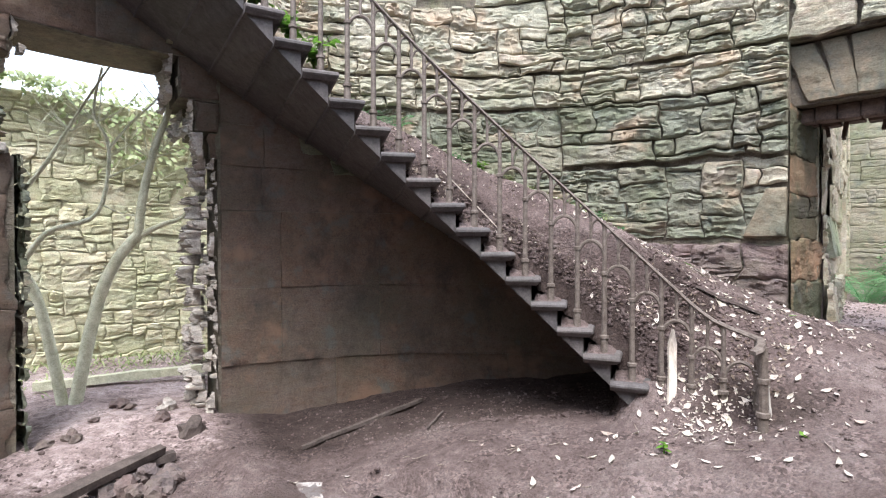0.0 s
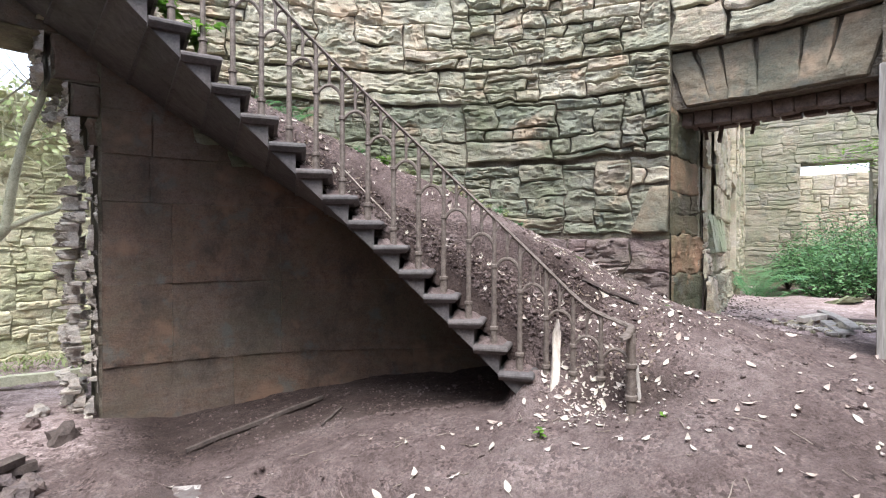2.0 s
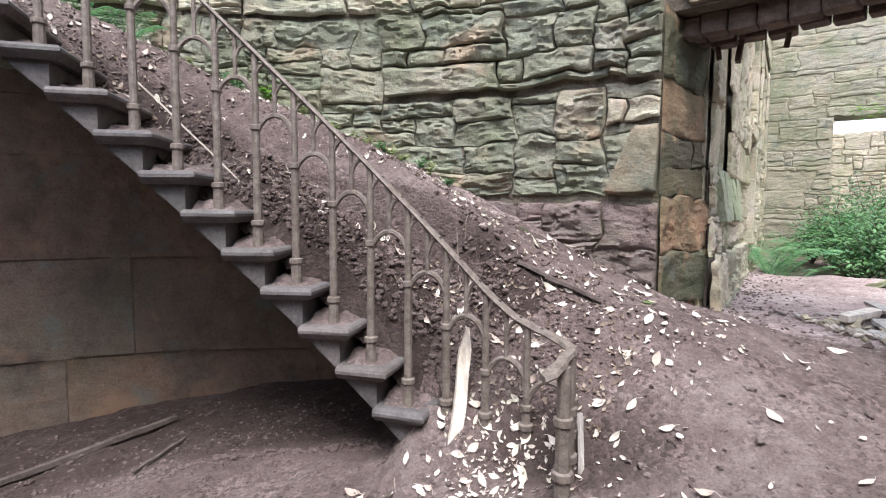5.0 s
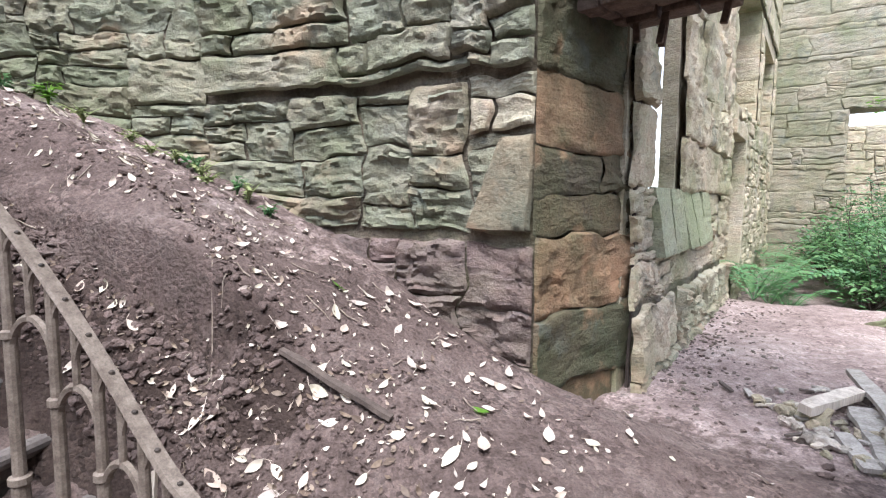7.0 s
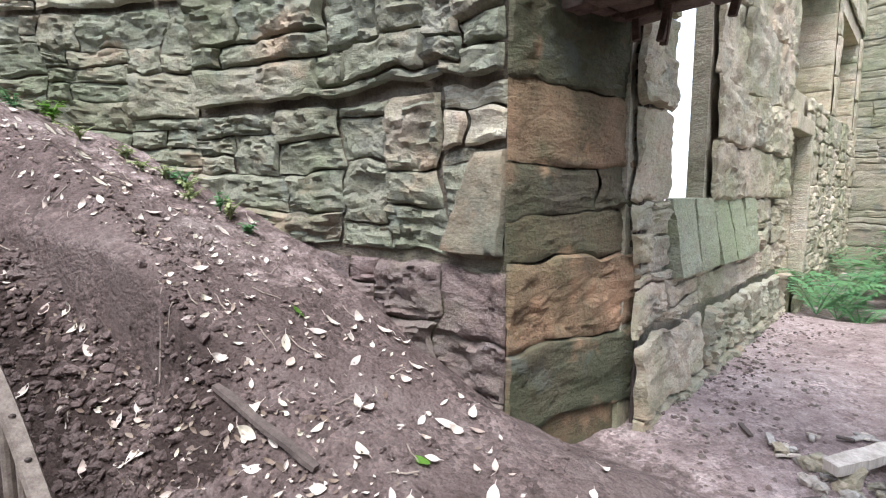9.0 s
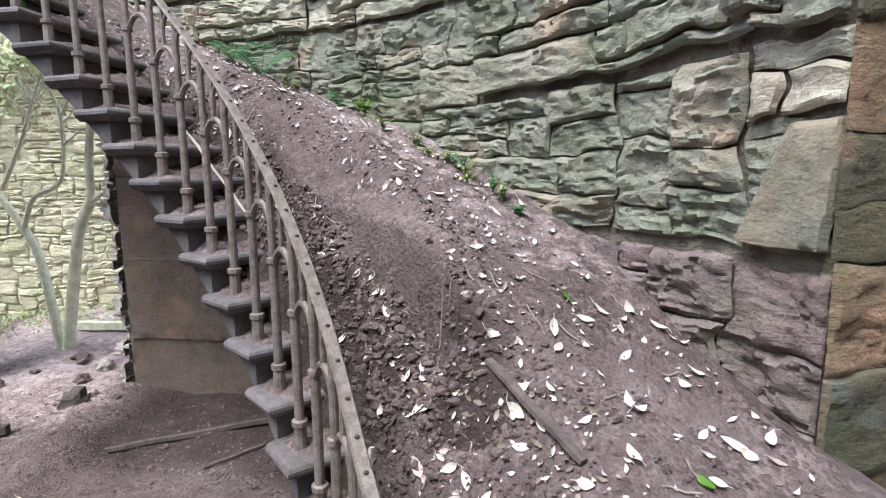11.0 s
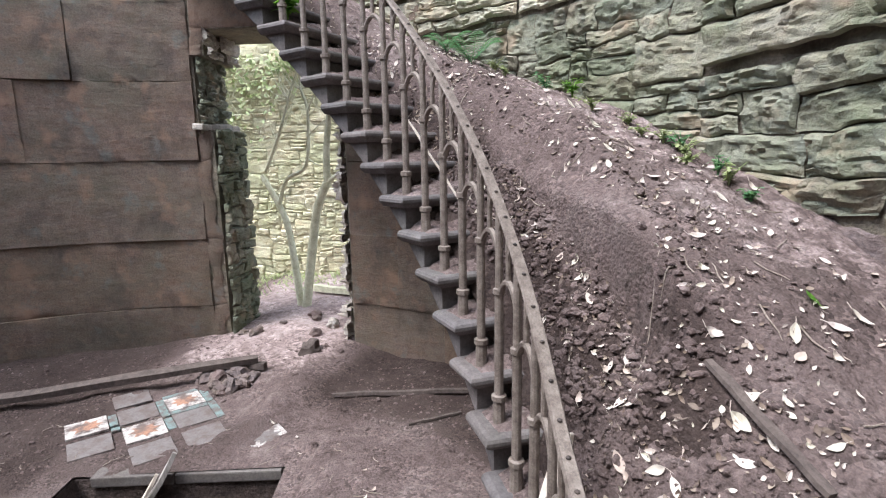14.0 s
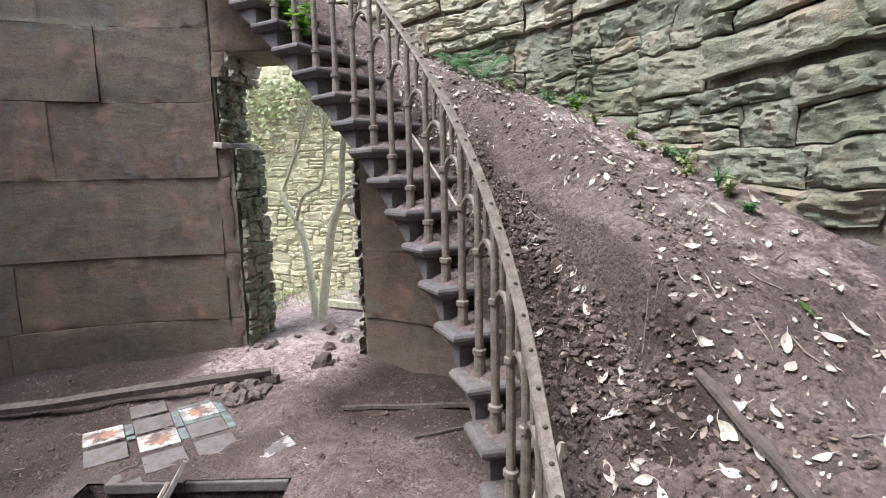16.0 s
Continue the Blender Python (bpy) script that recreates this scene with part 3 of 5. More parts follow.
# the western wall beyond the broken opening
lay(tower, cyl, courses(arc(GAP[1] + .3), arc(GAP_HIGH + .3), [-.35, .42, 1.13, 1.94, LEDGE]), ASHLAR, (.014, .02), .019, .004, single=lambda s, z: True, name="ashlar_block", cell=.09, back=.008)
lay(tower, cyl, courses(arc(GAP_HIGH + .3), arc(182), [-.35, .42, 1.13, 1.94, 2.71, 3.45, LOW], (1.0, 2.2)), ASHLAR, (.017, .018), .017, .003,
    single=lambda s, z: z < 4, name="ashlar_block", cell=.07, round_off=.004, back=.013)
lay(tower, cyl, courses(arc(GAP[0]), arc(GAP_HIGH), [3.21, 3.7, LOW]), ASHLAR, (.014, .02), .010, .002, back=.006, single=lambda s, z: True, name="ashlar_block", cell=.10)
# above the doorway: proud masonry over a recess with a flat arch of voussoirs
lay(tower, cyl, rubble(arc(14), arc(DOOR[1]), [3.24, 3.8, 4.25, 4.8, 5.4, TOP], row=.24), RUBBLE, (.05, .10), .03, .02, single=lambda s, z: s > arc(24) and z < 3.8)
lay(tower, cyl, rubble(arc(14), arc(DOOR[0] - 2.2), [.4, 1.0, 1.62, 2.33, 2.72, 3.24], row=.24), RUBBLE, (.03, .07), .03, .02, single=lambda s, z: s > arc(22))


def in_recess(s, z, d):
    return polar(R + .15 - d, math.degrees(s / R), z)


x = arc(DOOR[0])
while x < arc(DOOR[1]) - .05:
    w = min(rng.uniform(.16, .30), arc(DOOR[1]) - x)
    lean = (x + w / 2 - arc(sum(DOOR) / 2)) * .28
    sh = Shape()
    stone(sh, lambda s, z, d, lean=lean: in_recess(s + lean * (z - 2.74) / .5 - lean * .6, z, d), x, x + w, 2.75, 3.23, .05, .017, .008)
    if sh.v:
        part("voussoir", sh, DRESSED, tower, soft=30)
    x += w


# dressed reveals of the openings: s runs outwards through the wall
def reveal(a, sign, splay=0.0):
    side = Vector((-math.sin(radians(a)), math.cos(radians(a)), 0)) * sign
    return lambda s, z, d: polar(R + s, a + splay * s / THICK, z) + side * d


lay(tower, reveal(DOOR[1], -1, -1.35), courses(.0, THICK + .10, [.55, .93, 1.28, 1.62, 1.80, 2.02, 2.33, 2.74], (.5, .95)), RED, (.0, .04), .030, .006, hold=0, single=lambda s, z: True, name="quoin")
lay(tower, reveal(DOOR[0], 1), courses(.0, THICK, [.5, 1.05, 1.62, 2.02, 2.33, 2.74], (.28, .5)), RED, (.0, .02), .02, .012, name="quoin")
lay(tower, reveal(GAP[0], 1), rubble(.0, .14, [-.3, .3, .7, 1.2, 1.7, 2.36], long=(.10, .16), row=.12), BROKEN, (.0, .09), .06, .012, single=lambda s, z: True, cell=.02)
lay(tower, reveal(GAP[0], 1), rubble(.14, THICK, [-.3, .3, .7, 1.2, 1.7, 2.36], long=(.10, .24), row=.13), BROKEN, (.05, .23), .09, .012, single=lambda s, z: True, cell=.02)
for a, z0, z1 in CORBELS:
    lay(tower, cyl, courses(arc(GAP[0] - .2), arc(a), [z0 + .02, z1], (.4, .8)), ASHLAR, (.014, .03), .03, .006, single=lambda s, z: True, cell=.04)
    lay(tower, reveal(a, 1), rubble(.0, THICK, [z0, z1], long=(.14, .3), row=.2), BROKEN, (.0, .10), .07, .01, single=lambda s, z: True, cell=.025)
lay(tower, cyl, courses(arc(141.8), arc(GAP_HIGH + .3), [2.95, 3.21], (.2, .3)), ASHLAR, (.014, .03), .03, .006, single=lambda s, z: True, cell=.04)
lay(tower, reveal(141.8, -1), rubble(.0, THICK, [2.95, 3.20], long=(.14, .3), row=.2), BROKEN, (.0, .08), .06, .01, single=lambda s, z: True, cell=.025)
lay(tower, reveal(GAP[1], -1), rubble(.02, THICK, [-.3, .3, .7, 1.2, 1.7, LEDGE], long=(.14, .3), row=.15), DARK_RUBBLE, (.05, .09), .04, .008, single=lambda s, z: True, cell=.03)
lay(tower, reveal(GAP_HIGH, -1), rubble(.02, THICK, [LEDGE - .05, 2.5, 2.97], long=(.12, .28), row=.12), DARK_RUBBLE, (.02, .08), .06, .008, single=lambda s, z: True, cell=.03)
for k in range(7):
    sh = Shape()
    q = polar(R + .06 + .11 * k, GAP[1] + rng.uniform(.6, 1.6), LEDGE + .02)
    sh.box(pose(*q, rng.uniform(-8, 8), rng.uniform(-8, 8), rng.uniform(100, 170)), rng.uniform(.14, .24), rng.uniform(.10, .16), rng.uniform(.05, .10), .012)
    part("loose_stone", sh, BROKEN, tower)
# ---- staircase ----
stair = thing("stone_staircase", "curved cantilevered stone staircase with moulded treads, littered with soil", "staircase", at=polar(R_IN, A1, .4))


def step_shape(n):
    a0, a1 = A1 + (n - 1) * STEP_A, A1 + n * STEP_A
    z = Z1 + (n - 1) * RISE
    sh = Shape()
    f0, f1 = a0 + .95, a1 + .95
    ring = [(f0, soffit(f0)), (f1, soffit(f1)), (f1, z - .05), (f0, z - .05)]
    vs = [polar(r, a, h) for r in (R_IN + .03, R + .04) for a, h in ring]
    sh.add(vs, [(3, 2, 1, 0), (4, 5, 6, 7), (0, 1, 5, 4), (1, 2, 6, 5), (2, 3, 7, 6), (3, 0, 4, 7)])
    # tread with a rounded nosing and a cavetto under it, returned at the inner end
    prof = [(0, .0), (.018, .006), (.026, .018), (.026, .032), (.016, .044), (.006, .052), (-.004, .062)]
    vs, fs = [], []
    for o, dz in prof:
        chip = rng.uniform(-.002, .002)
        vs += [polar(R_IN - o + chip, a0 - math.degrees(o / R_IN), z - dz), polar(R_IN - o, f1 - .02, z - dz), polar(R + .04, f1 - .02, z - dz), polar(R + .04, a0 - math.degrees(o / R), z - dz)]
    for i in range(len(prof) - 1):
        for j in range(4):
            fs.append((i * 4 + j, i * 4 + (j + 1) % 4, i * 4 + 4 + (j + 1) % 4, i * 4 + 4 + j))
    fs += [(3, 2, 1, 0), tuple(len(prof) * 4 - 4 + j for j in range(4))]
    sh.add(vs, fs)
    return sh


for n in range(1, 22):
    part("step", step_shape(n), STEP_STONE, stair)

# earth lying on the open ends of the treads
drift = Shape()
for n in range(1, 20):
    a0, z = A1 + (n - 1) * STEP_A, Z1 + (n - 1) * RISE
    na, nr = 7, 12
    vs, fs = [], []
    for i in range(na):
        for j in range(nr):
            a, r = a0 + .25 + (STEP_A + .1) * i / (na - 1), R_IN + .03 + .42 * j / (nr - 1)
            edge = min(i / 1.5, (nr - 1) / 2.0, j / 2.0, 1)
            h = .003 + edge * (.010 + .055 * (j / nr) ** 1.5 + .022 * (i / na) + .03 * noise.noise(Vector((a * 3, r * 14, n))))
            vs.append(polar(r, a, z + max(h, .002) - (.006 if edge < .3 else 0)))
    for i in range(na - 1):
        for j in range(nr - 1):
            fs.append((i * nr + j, (i + 1) * nr + j, (i + 1) * nr + j + 1, i * nr + j + 1))
    drift.add(vs, fs)
tagged(part("stair_debris", drift, EARTH, soft=True), "crumbled earth and mortar lying on the stair treads", "debris", kind="stuff")

# ---- railing ----
rail = thing("stair_railing", "rusty iron stair railing with pointed gothic arches", "railing", at=polar(R_RAIL, 50, .5))


def rail_z(a):
    z = nosing(a) + .82
    low = 1.02 + .012 * max(0, a - 49)
    return max(z, low) if abs(z - low) > .08 else (z + low) / 2 + .02 + (abs(z - low) / .08) * .02


def bar_arch(shape, a0, a1, spring, apex, rad=.0125):
    """A pointed arch between two bars on the curve of the rail."""
    am = (a0 + a1) / 2
    for e, q in ((a0, am), (a1, am)):
        pts = []
        for i in range(7):
            t = i / 6
            pts.append(polar(R_RAIL, e + (q - e) * (1 - math.cos(t * math.pi / 2)) ** .85, spring + (apex - spring) * math.sin(t * math.pi / 2) ** .9))
        shape.tube(pts, rad, 6)


posts = [A1 + 1.9 + STEP_A * i for i in range(-3, 20)]
for i, a in enumerate(posts):
    n = i - 2
    foot = Z1 + (n - 1) * RISE if n >= 1 else top_z(*polar(R_RAIL, a)[:2]) - .08
    top = rail_z(a)
    sh = Shape()
    wide = 1.25
    zz = [foot, foot + .10, foot + .105, foot + .125, foot + .13, top - .36, top - .355, top - .335, top - .33, top]
    rr = [.021, .019, .025, .025, .015, .014, .020, .020, .0125, .0115]
    sh.tube([polar(R_RAIL, a, z) for z in zz], [q * wide for q in rr], 10)
    part("baluster", sh, IRON, rail)
    if i + 1 < len(posts):
        b = posts[i + 1]
        m = (a + b) / 2
        apex = rail_z(m) - .20
        sh = Shape()
        bar_arch(sh, a, b, apex - .12, apex)
        part("arch", sh, IRON, rail)
        sh = Shape()
        sh.tube([polar(R_RAIL, m, apex - .01), polar(R_RAIL, m, rail_z(m))], .0105, 8)
        part("mullion", sh, IRON, rail)
        sh = Shape()
        for p, q in ((a, m), (m, b)):
            c = rail_z((p + q) / 2)
            bar_arch(sh, p, q, c - .10, c - .012, .009)
        part("tracery", sh, IRON, rail)
path = [(2.36, 48.6, .985), (2.38, 48.1, 1.000), (2.45, 48.0, 1.015), (2.50, 48.3, 1.02), (2.58, 48.5, 1.02), (2.65, 49.0, 1.02), (2.69, 50.2, 1.03)]
pts = [polar(r, a, z) for r, a, z in path] + [polar(R_RAIL, a, rail_z(a)) for a in np.arange(51.5, posts[-1] + .1, 1.0)]
sh = Shape()
vs, fs = [], []
for i, p in enumerate(pts):
    d = (pts[min(i + 1, len(pts) - 1)] - pts[max(i - 1, 0)]).normalized()
    side = Vector((d.y, -d.x, 0)).normalized() * (.023 if i > 1 else .03)
    up = Vector((0, 0, 1))
    vs += [p - side, p - side * .75 + up * .014, p + side * .75 + up * .014, p + side, p + side * .7 - up * .010, p - side * .7 - up * .010]
for i in range(len(pts) - 1):
    for j in range(6):
        fs.append((i * 6 + j, i * 6 + (j + 1) % 6, i * 6 + 6 + (j + 1) % 6, i * 6 + 6 + j))
fs += [tuple(reversed(range(6))), tuple(len(pts) * 6 - 6 + j for j in range(6))]
sh.add(vs, fs)
part("handrail", sh, IRON, rail, "worn flat iron handrail ending in a curl")
for a in np.arange(52, posts[-1], STEP_A / 2):
    z = rail_z(a) + .012
    part("rivet", Shape().tube([polar(R_RAIL, a, z), polar(R_RAIL, a, z + .005), polar(R_RAIL, a, z + .008)], [.008, .0075, .003], 8), DARK_IRON, rail)
for r, a in ((2.46, 47.8), (2.56, 48.4), (2.655, 49.1)):
    foot = top_z(*polar(r, a)[:2]) - .12
    sh = Shape()
    sh.tube([polar(r, a, z) for z in (foot, foot + .2, foot + .205, foot + .23, foot + .235, .80, .805, .83, .835, 1.01)],
            [.030, .028, .038, .038, .027, .026, .034, .034, .025, .024], 10)
    part("newel_post", sh, IRON, rail)
sh = Shape()
bar_arch(sh, 49.1, posts[0], .72, .86)
part("arch", sh, IRON, rail)

# ---- passage beyond the doorway ----
wall_p = thing("wall_passage", "ruined passage wall with tall windows and mossy stones", "wall", kind="structure")
core = Shape()
for s0, s1, z0, z1 in ((-.02, .43, .3, 6), (.43, 1.08, .3, 1.84), (.43, 1.08, 4.6, 6), (1.08, 3.36, .3, 1.84), (1.08, 3.36, 4.6, 6), (3.36, 4.2, 2.52, 2.9), (4.2, 6.05, .3, 2.9), (3.36, 6.05, 4.5, 6),
                       (6.05, 6.25, .3, 6), (6.25, 8.6, .3, 2.9), (6.25, 8.6, 4.3, 6), (8.6, 9.0, .3, 6)):
    slab(core, on_passage, s0, s1, z0, z1, -.62, 0)
slab(core, on_passage, 1.08, 3.36, 1.84, 4.6, -.10, 0)
for s0, s1, z0, z1 in ((3.36, 4.2, .3, 2.52), (3.36, 6.05, 2.9, 4.5), (6.25, 8.6, 2.9, 4.3)):
    slab(core, on_passage, s0, s1, z0, z1, -.62, -.42)
part("wall_core", core, PALE, wall_p)
near = lambda s, z: s < 4.4 and z < 3.6
lay(wall_p, on_passage, rubble(0, 3.36, [1.22, 1.46], row=.22), PALE, (.03, .07), .04, .010, single=near)
lay(wall_p, on_passage, rubble(0, .46, [1.46, 1.86], row=.16), PALE, (.03, .07), .04, .010, single=near)
lay(wall_p, on_passage, rubble(2.22, 3.36, [1.46, 1.86], row=.16), PALE, (.03, .07), .04, .010, single=near)
lay(wall_p, on_passage, rubble(0, 3.36, [.5, .85, 1.2], row=.16), RUBBLE, (.08, .14), .05, .010, single=near)
lay(wall_p, on_passage, courses(0, .43, [1.86, 2.3, 2.75, 3.2, 3.7, 4.3, 5, 6], (.3, .5)), PALE, (.03, .06), .035, .010, single=near)
lay(wall_p, on_passage, courses(1.10, 3.36, [1.86, 2.22, 2.6, 3.1, 3.6, 4.2, 5, 6], (.4, .8)), PALE, (.05, .09), .035, .008, single=near)
lay(wall_p, on_passage, rubble(4.2, 8.9, [.5, 1.0, 1.5, 2.0, 2.5, 2.9], row=.2), PALE, (.03, .06), .03, .010)
lay(wall_p, on_passage, courses(3.36, 8.9, [4.5, 5.0, 5.5, 6], (.5, .9)), PALE, (.03, .06), .02, .016)
lay(wall_p, on_passage, courses(6.05, 6.25, [2.9, 3.4, 3.9, 4.4], (.2, .3)), PALE, (.03, .05), .015, .014)
lay(wall_p, on_passage, courses(8.6, 9.0, [2.9, 3.4, 3.9, 4.4], (.3, .4)), PALE, (.03, .05), .015, .014)
for s0, s1, z0, z1 in ((3.36, 4.2, .5, 2.5), (3.36, 6.05, 2.9, 4.5), (6.25, 8.6, 2.9, 4.3)):
    lay(wall_p, lambda s, z, d: passage(s, d - .42, z), courses(s0, s1, list(np.linspace(z0, z1, 5)), (.4, .8)), PALE, (.02, .04), .015, .014)
for s, sg, z0, z1 in ((.43, 1, 1.86, 4.6), (6.05, -1, 2.9, 4.5), (8.6, -1, 2.9, 4.3), (4.2, -1, .5, 2.5)):
    lay(wall_p, lambda q, z, d, s=s, sg=sg: passage(s + sg * d, -q, z), courses(.0, .42, list(np.linspace(z0, z1, 6)), (.4, .5)), PALE, (.01, .02), .01, .012)
sh = Shape()
sh.box(Matrix.Translation(passage(3.78, .03, 2.56)) @ Matrix.Rotation(math.atan2(PU.y, PU.x), 4, "Z"), .98, .14, .15, .015)
part("niche_lintel", sh, PALE, wall_p, "pale stone lintel over the niche")
sh = Shape()
sh.box(Matrix.Translation(passage(4.22, .03, 1.75)) @ Matrix.Rotation(math.atan2(PU.y, PU.x), 4, "Z"), .09, .14, 1.5, .012)
part("niche_jamb", sh, PALE, wall_p)
for i in range(5):
    s0 = .46 + i * .345 + rng.uniform(-.02, .02)
    stone_sh = Shape()
    stone(stone_sh, lambda s, z, d: passage(s, .0 if d < .012 else .075 * (1 - z) + .01 + d, 1.46 + .42 * z), s0, s0 + .35, 0, 1, .03, .007, .008, cell=.09)
    part("sill_slab", stone_sh, MOSSY, wall_p, "sloping sill slab green with moss")

wall_f = thing("wall_far", "far ruined wall with a square window opening", "wall", kind="structure")


def on_far(n, z, d):
    return passage(8.9 - d, n, z)


core = Shape()
for n0, n1, z0, z1 in ((-.6, 1.15, .2, 6), (1.15, 2.45, .2, 1.15), (1.15, 2.45, 3.42, 6), (2.45, 5.2, .2, 6)):
    slab(core, on_far, n0, n1, z0, z1, -.6, 0)
part("wall_core", core, FAR, wall_f)
lay(wall_f, on_far, rubble(0, 1.15, [.5, 1.0, 1.5, 2.0, 2.5, 3.0, 3.42], row=.22, long=(.3, .8)), FAR, (.015, .035), .022, .005)
lay(wall_f, on_far, rubble(2.45, 4.5, [.5, 1.0, 1.5, 2.0, 2.5, 3.0, 3.42], row=.22, long=(.3, .8)), FAR, (.015, .035), .022, .005)
lay(wall_f, on_far, rubble(0, 4.5, [3.42, 3.9, 4.4, 4.9, 5.4, 6], row=.22, long=(.3, .8)), FAR, (.015, .035), .022, .005)
wall_o = thing("wall_beyond", "pale ruined wall seen through the far window", "wall", kind="structure")
core = Shape()
slab(core, lambda n, z, d: passage(13 - d, n, z), -2, 6, .2, 3.6, -.5, 0)
part("wall_core", core, PALE, wall_o)
lay(wall_o, lambda n, z, d: passage(13 - d, n, z), rubble(-1, 5, [1.5, 2.0, 2.5, 3.0, 3.6], row=.24), PALE, (.03, .06), .02, .016)
wall_r = thing("wall_passage_right", "plain rubble wall closing the passage", "wall", kind="structure")
core = Shape()
slab(core, lambda s, z, d: passage(s, 4.5 + d, z), 1.2, 9, .2, 5, 0, .5)
part("wall_core", core, RUBBLE, wall_r)

# ---- yard beyond the broken opening ----
YU, YN, Y0 = Vector((.72, .694, 0)), Vector((.694, -.72, 0)), Vector((-4.4, 6.3, 0))


def on_yard(s, z, d):
    return Y0 + YU * s + YN * d + Vector((0, 0, z))


wall_y = thing("wall_yard", "tall lichened yard wall with a row of beam holes", "wall", kind="structure")
core = Shape()
slab(core, on_yard, -7, 5, -.4, 3.30, -.6, 0)
slab(core, on_yard, -7, -1.0, 3.30, 3.95, -.6, 0)
part("wall_core", core, YARD, wall_y)
holes = [-1.62 + .52 * i for i in range(8)]
lay(wall_y, on_yard, rubble(-5.5, 3.6, [-.2, .75, 1.5, 2.1], row=.14, long=(.14, .45)), YARD, (.012, .04), .03, .006, single=lambda s, z: -1.9 < s < 1.6)
for h0, h1 in zip([-5.5] + [h + .14 for h in holes], holes + [3.6]):
    lay(wall_y, on_yard, rubble(h0, h1, [2.1, 2.36], row=.14, long=(.14, .45)), YARD, (.012, .04), .03, .006)
lay(wall_y, on_yard, rubble(-5.5, 3.6, [2.36, 2.88, 3.36], row=.13, long=(.14, .42)), YARD, (.012, .04), .03, .006)
lay(wall_y, on_yard, rubble(-5.5, -.9, [3.36, 4.0], row=.14, long=(.14, .42)), YARD, (.012, .04), .03, .006)

# ---- doorway timber ----
post = thing("door_post", "grey weathered timber door post", "door post", at=polar(R + .05, 28.6, .7))
sh = Shape()
sh.box(pose(*polar(R + .02, 28.3, 1.72), 0, 0, 28.3), .16, .20, 2.1, .012)
part("post", sh, TIMBER, post)
sh = Shape()
sh.box(pose(*polar(R + .16, 29.3, 1.72), 0, 0, 29.3), .10, .09, 2.1, .008)
part("stop_bead", sh, BROWN_WOOD, post)
beam = thing("door_lintel_beam", "splintered rotten timber lintel hanging in the doorway", "beam")
sh = Shape()
for q, h in ((.34, .13), (.50, .10), (.64, .12)):
    n = 10
    for i in range(n):
        a = DOOR[0] + (DOOR[1] - DOOR[0]) * (i + .5) / n
        sh.box(pose(*polar(R + q, a, 2.74 - h / 2 + rng.uniform(-.01, .02)), rng.uniform(-3, 3), rng.uniform(-3, 3), a + 90), .145, .12, h + rng.uniform(-.03, .03), .015)
for i in range(4):
    a = rng.uniform(40, 47.6)
    q = polar(R + .6, a, 2.68)
    sh.box(pose(q.x, q.y, q.z - .08, rng.uniform(-15, 15), rng.uniform(-15, 15), a), .02, .03, rng.uniform(.12, .26), .004)
part("beam", sh, RED_WOOD, beam)
rod = thing("iron_rod", "thin dark iron rod standing at the corner of the doorway", "rod")
sh = Shape()
c = polar(R + THICK + .10, DOOR[1] - 1.95)
sh.tube([(c.x, c.y, .75), (c.x, c.y, 1.6), (c.x + .005, c.y, 2.66)], .012, 8)
part("rod", sh, BROWN_WOOD, rod)

# ---- pit with its stone kerb ----
pit = thing("pit", "sunken stone-lined pit with a chipped slab edge", "pit", at=Vector((*pit_xy(PIT_L / 2, PIT_W / 2), 0)), kind="structure")
turn_pit = Matrix.Rotation(math.atan2(PIT_U[1], PIT_U[0]), 4, "Z")
lining = Shape()
for u, w, lu, lw in ((PIT_L / 2, -.09, PIT_L + .36, .18), (PIT_L / 2, PIT_W + .09, PIT_L + .36, .18), (-.09, PIT_W / 2, .18, PIT_W), (PIT_L + .09, PIT_W / 2, .18, PIT_W)):
    px_, py_ = pit_xy(u, w)
    lining.box(Matrix.Translation((px_, py_, -.42)) @ turn_pit, lu, lw, .80)
# Lining and bottom share one earth, darker than the floor's.
part("pit_lining", lining, PIT_EARTH, pit)
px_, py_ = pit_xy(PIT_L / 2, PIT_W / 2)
part("pit_bottom", Shape().box(Matrix.Translation((px_, py_, -.8)) @ turn_pit, PIT_L + .3, PIT_W + .3, .1), PIT_EARTH, pit)
for u, lu, drop in ((.36, .50, 0), (.95, .66, .004)):
    px_, py_ = pit_xy(u, -.055)
    part("kerb_slab", Shape().box(Matrix.Translation((px_, py_, -.034 - drop)) @ turn_pit @ pose(0, 0, 0, rng.uniform(-1, 1), rng.uniform(-.6, .6), rng.uniform(-1, 1)), lu, .15, .07, .010), CEMENT, pit)

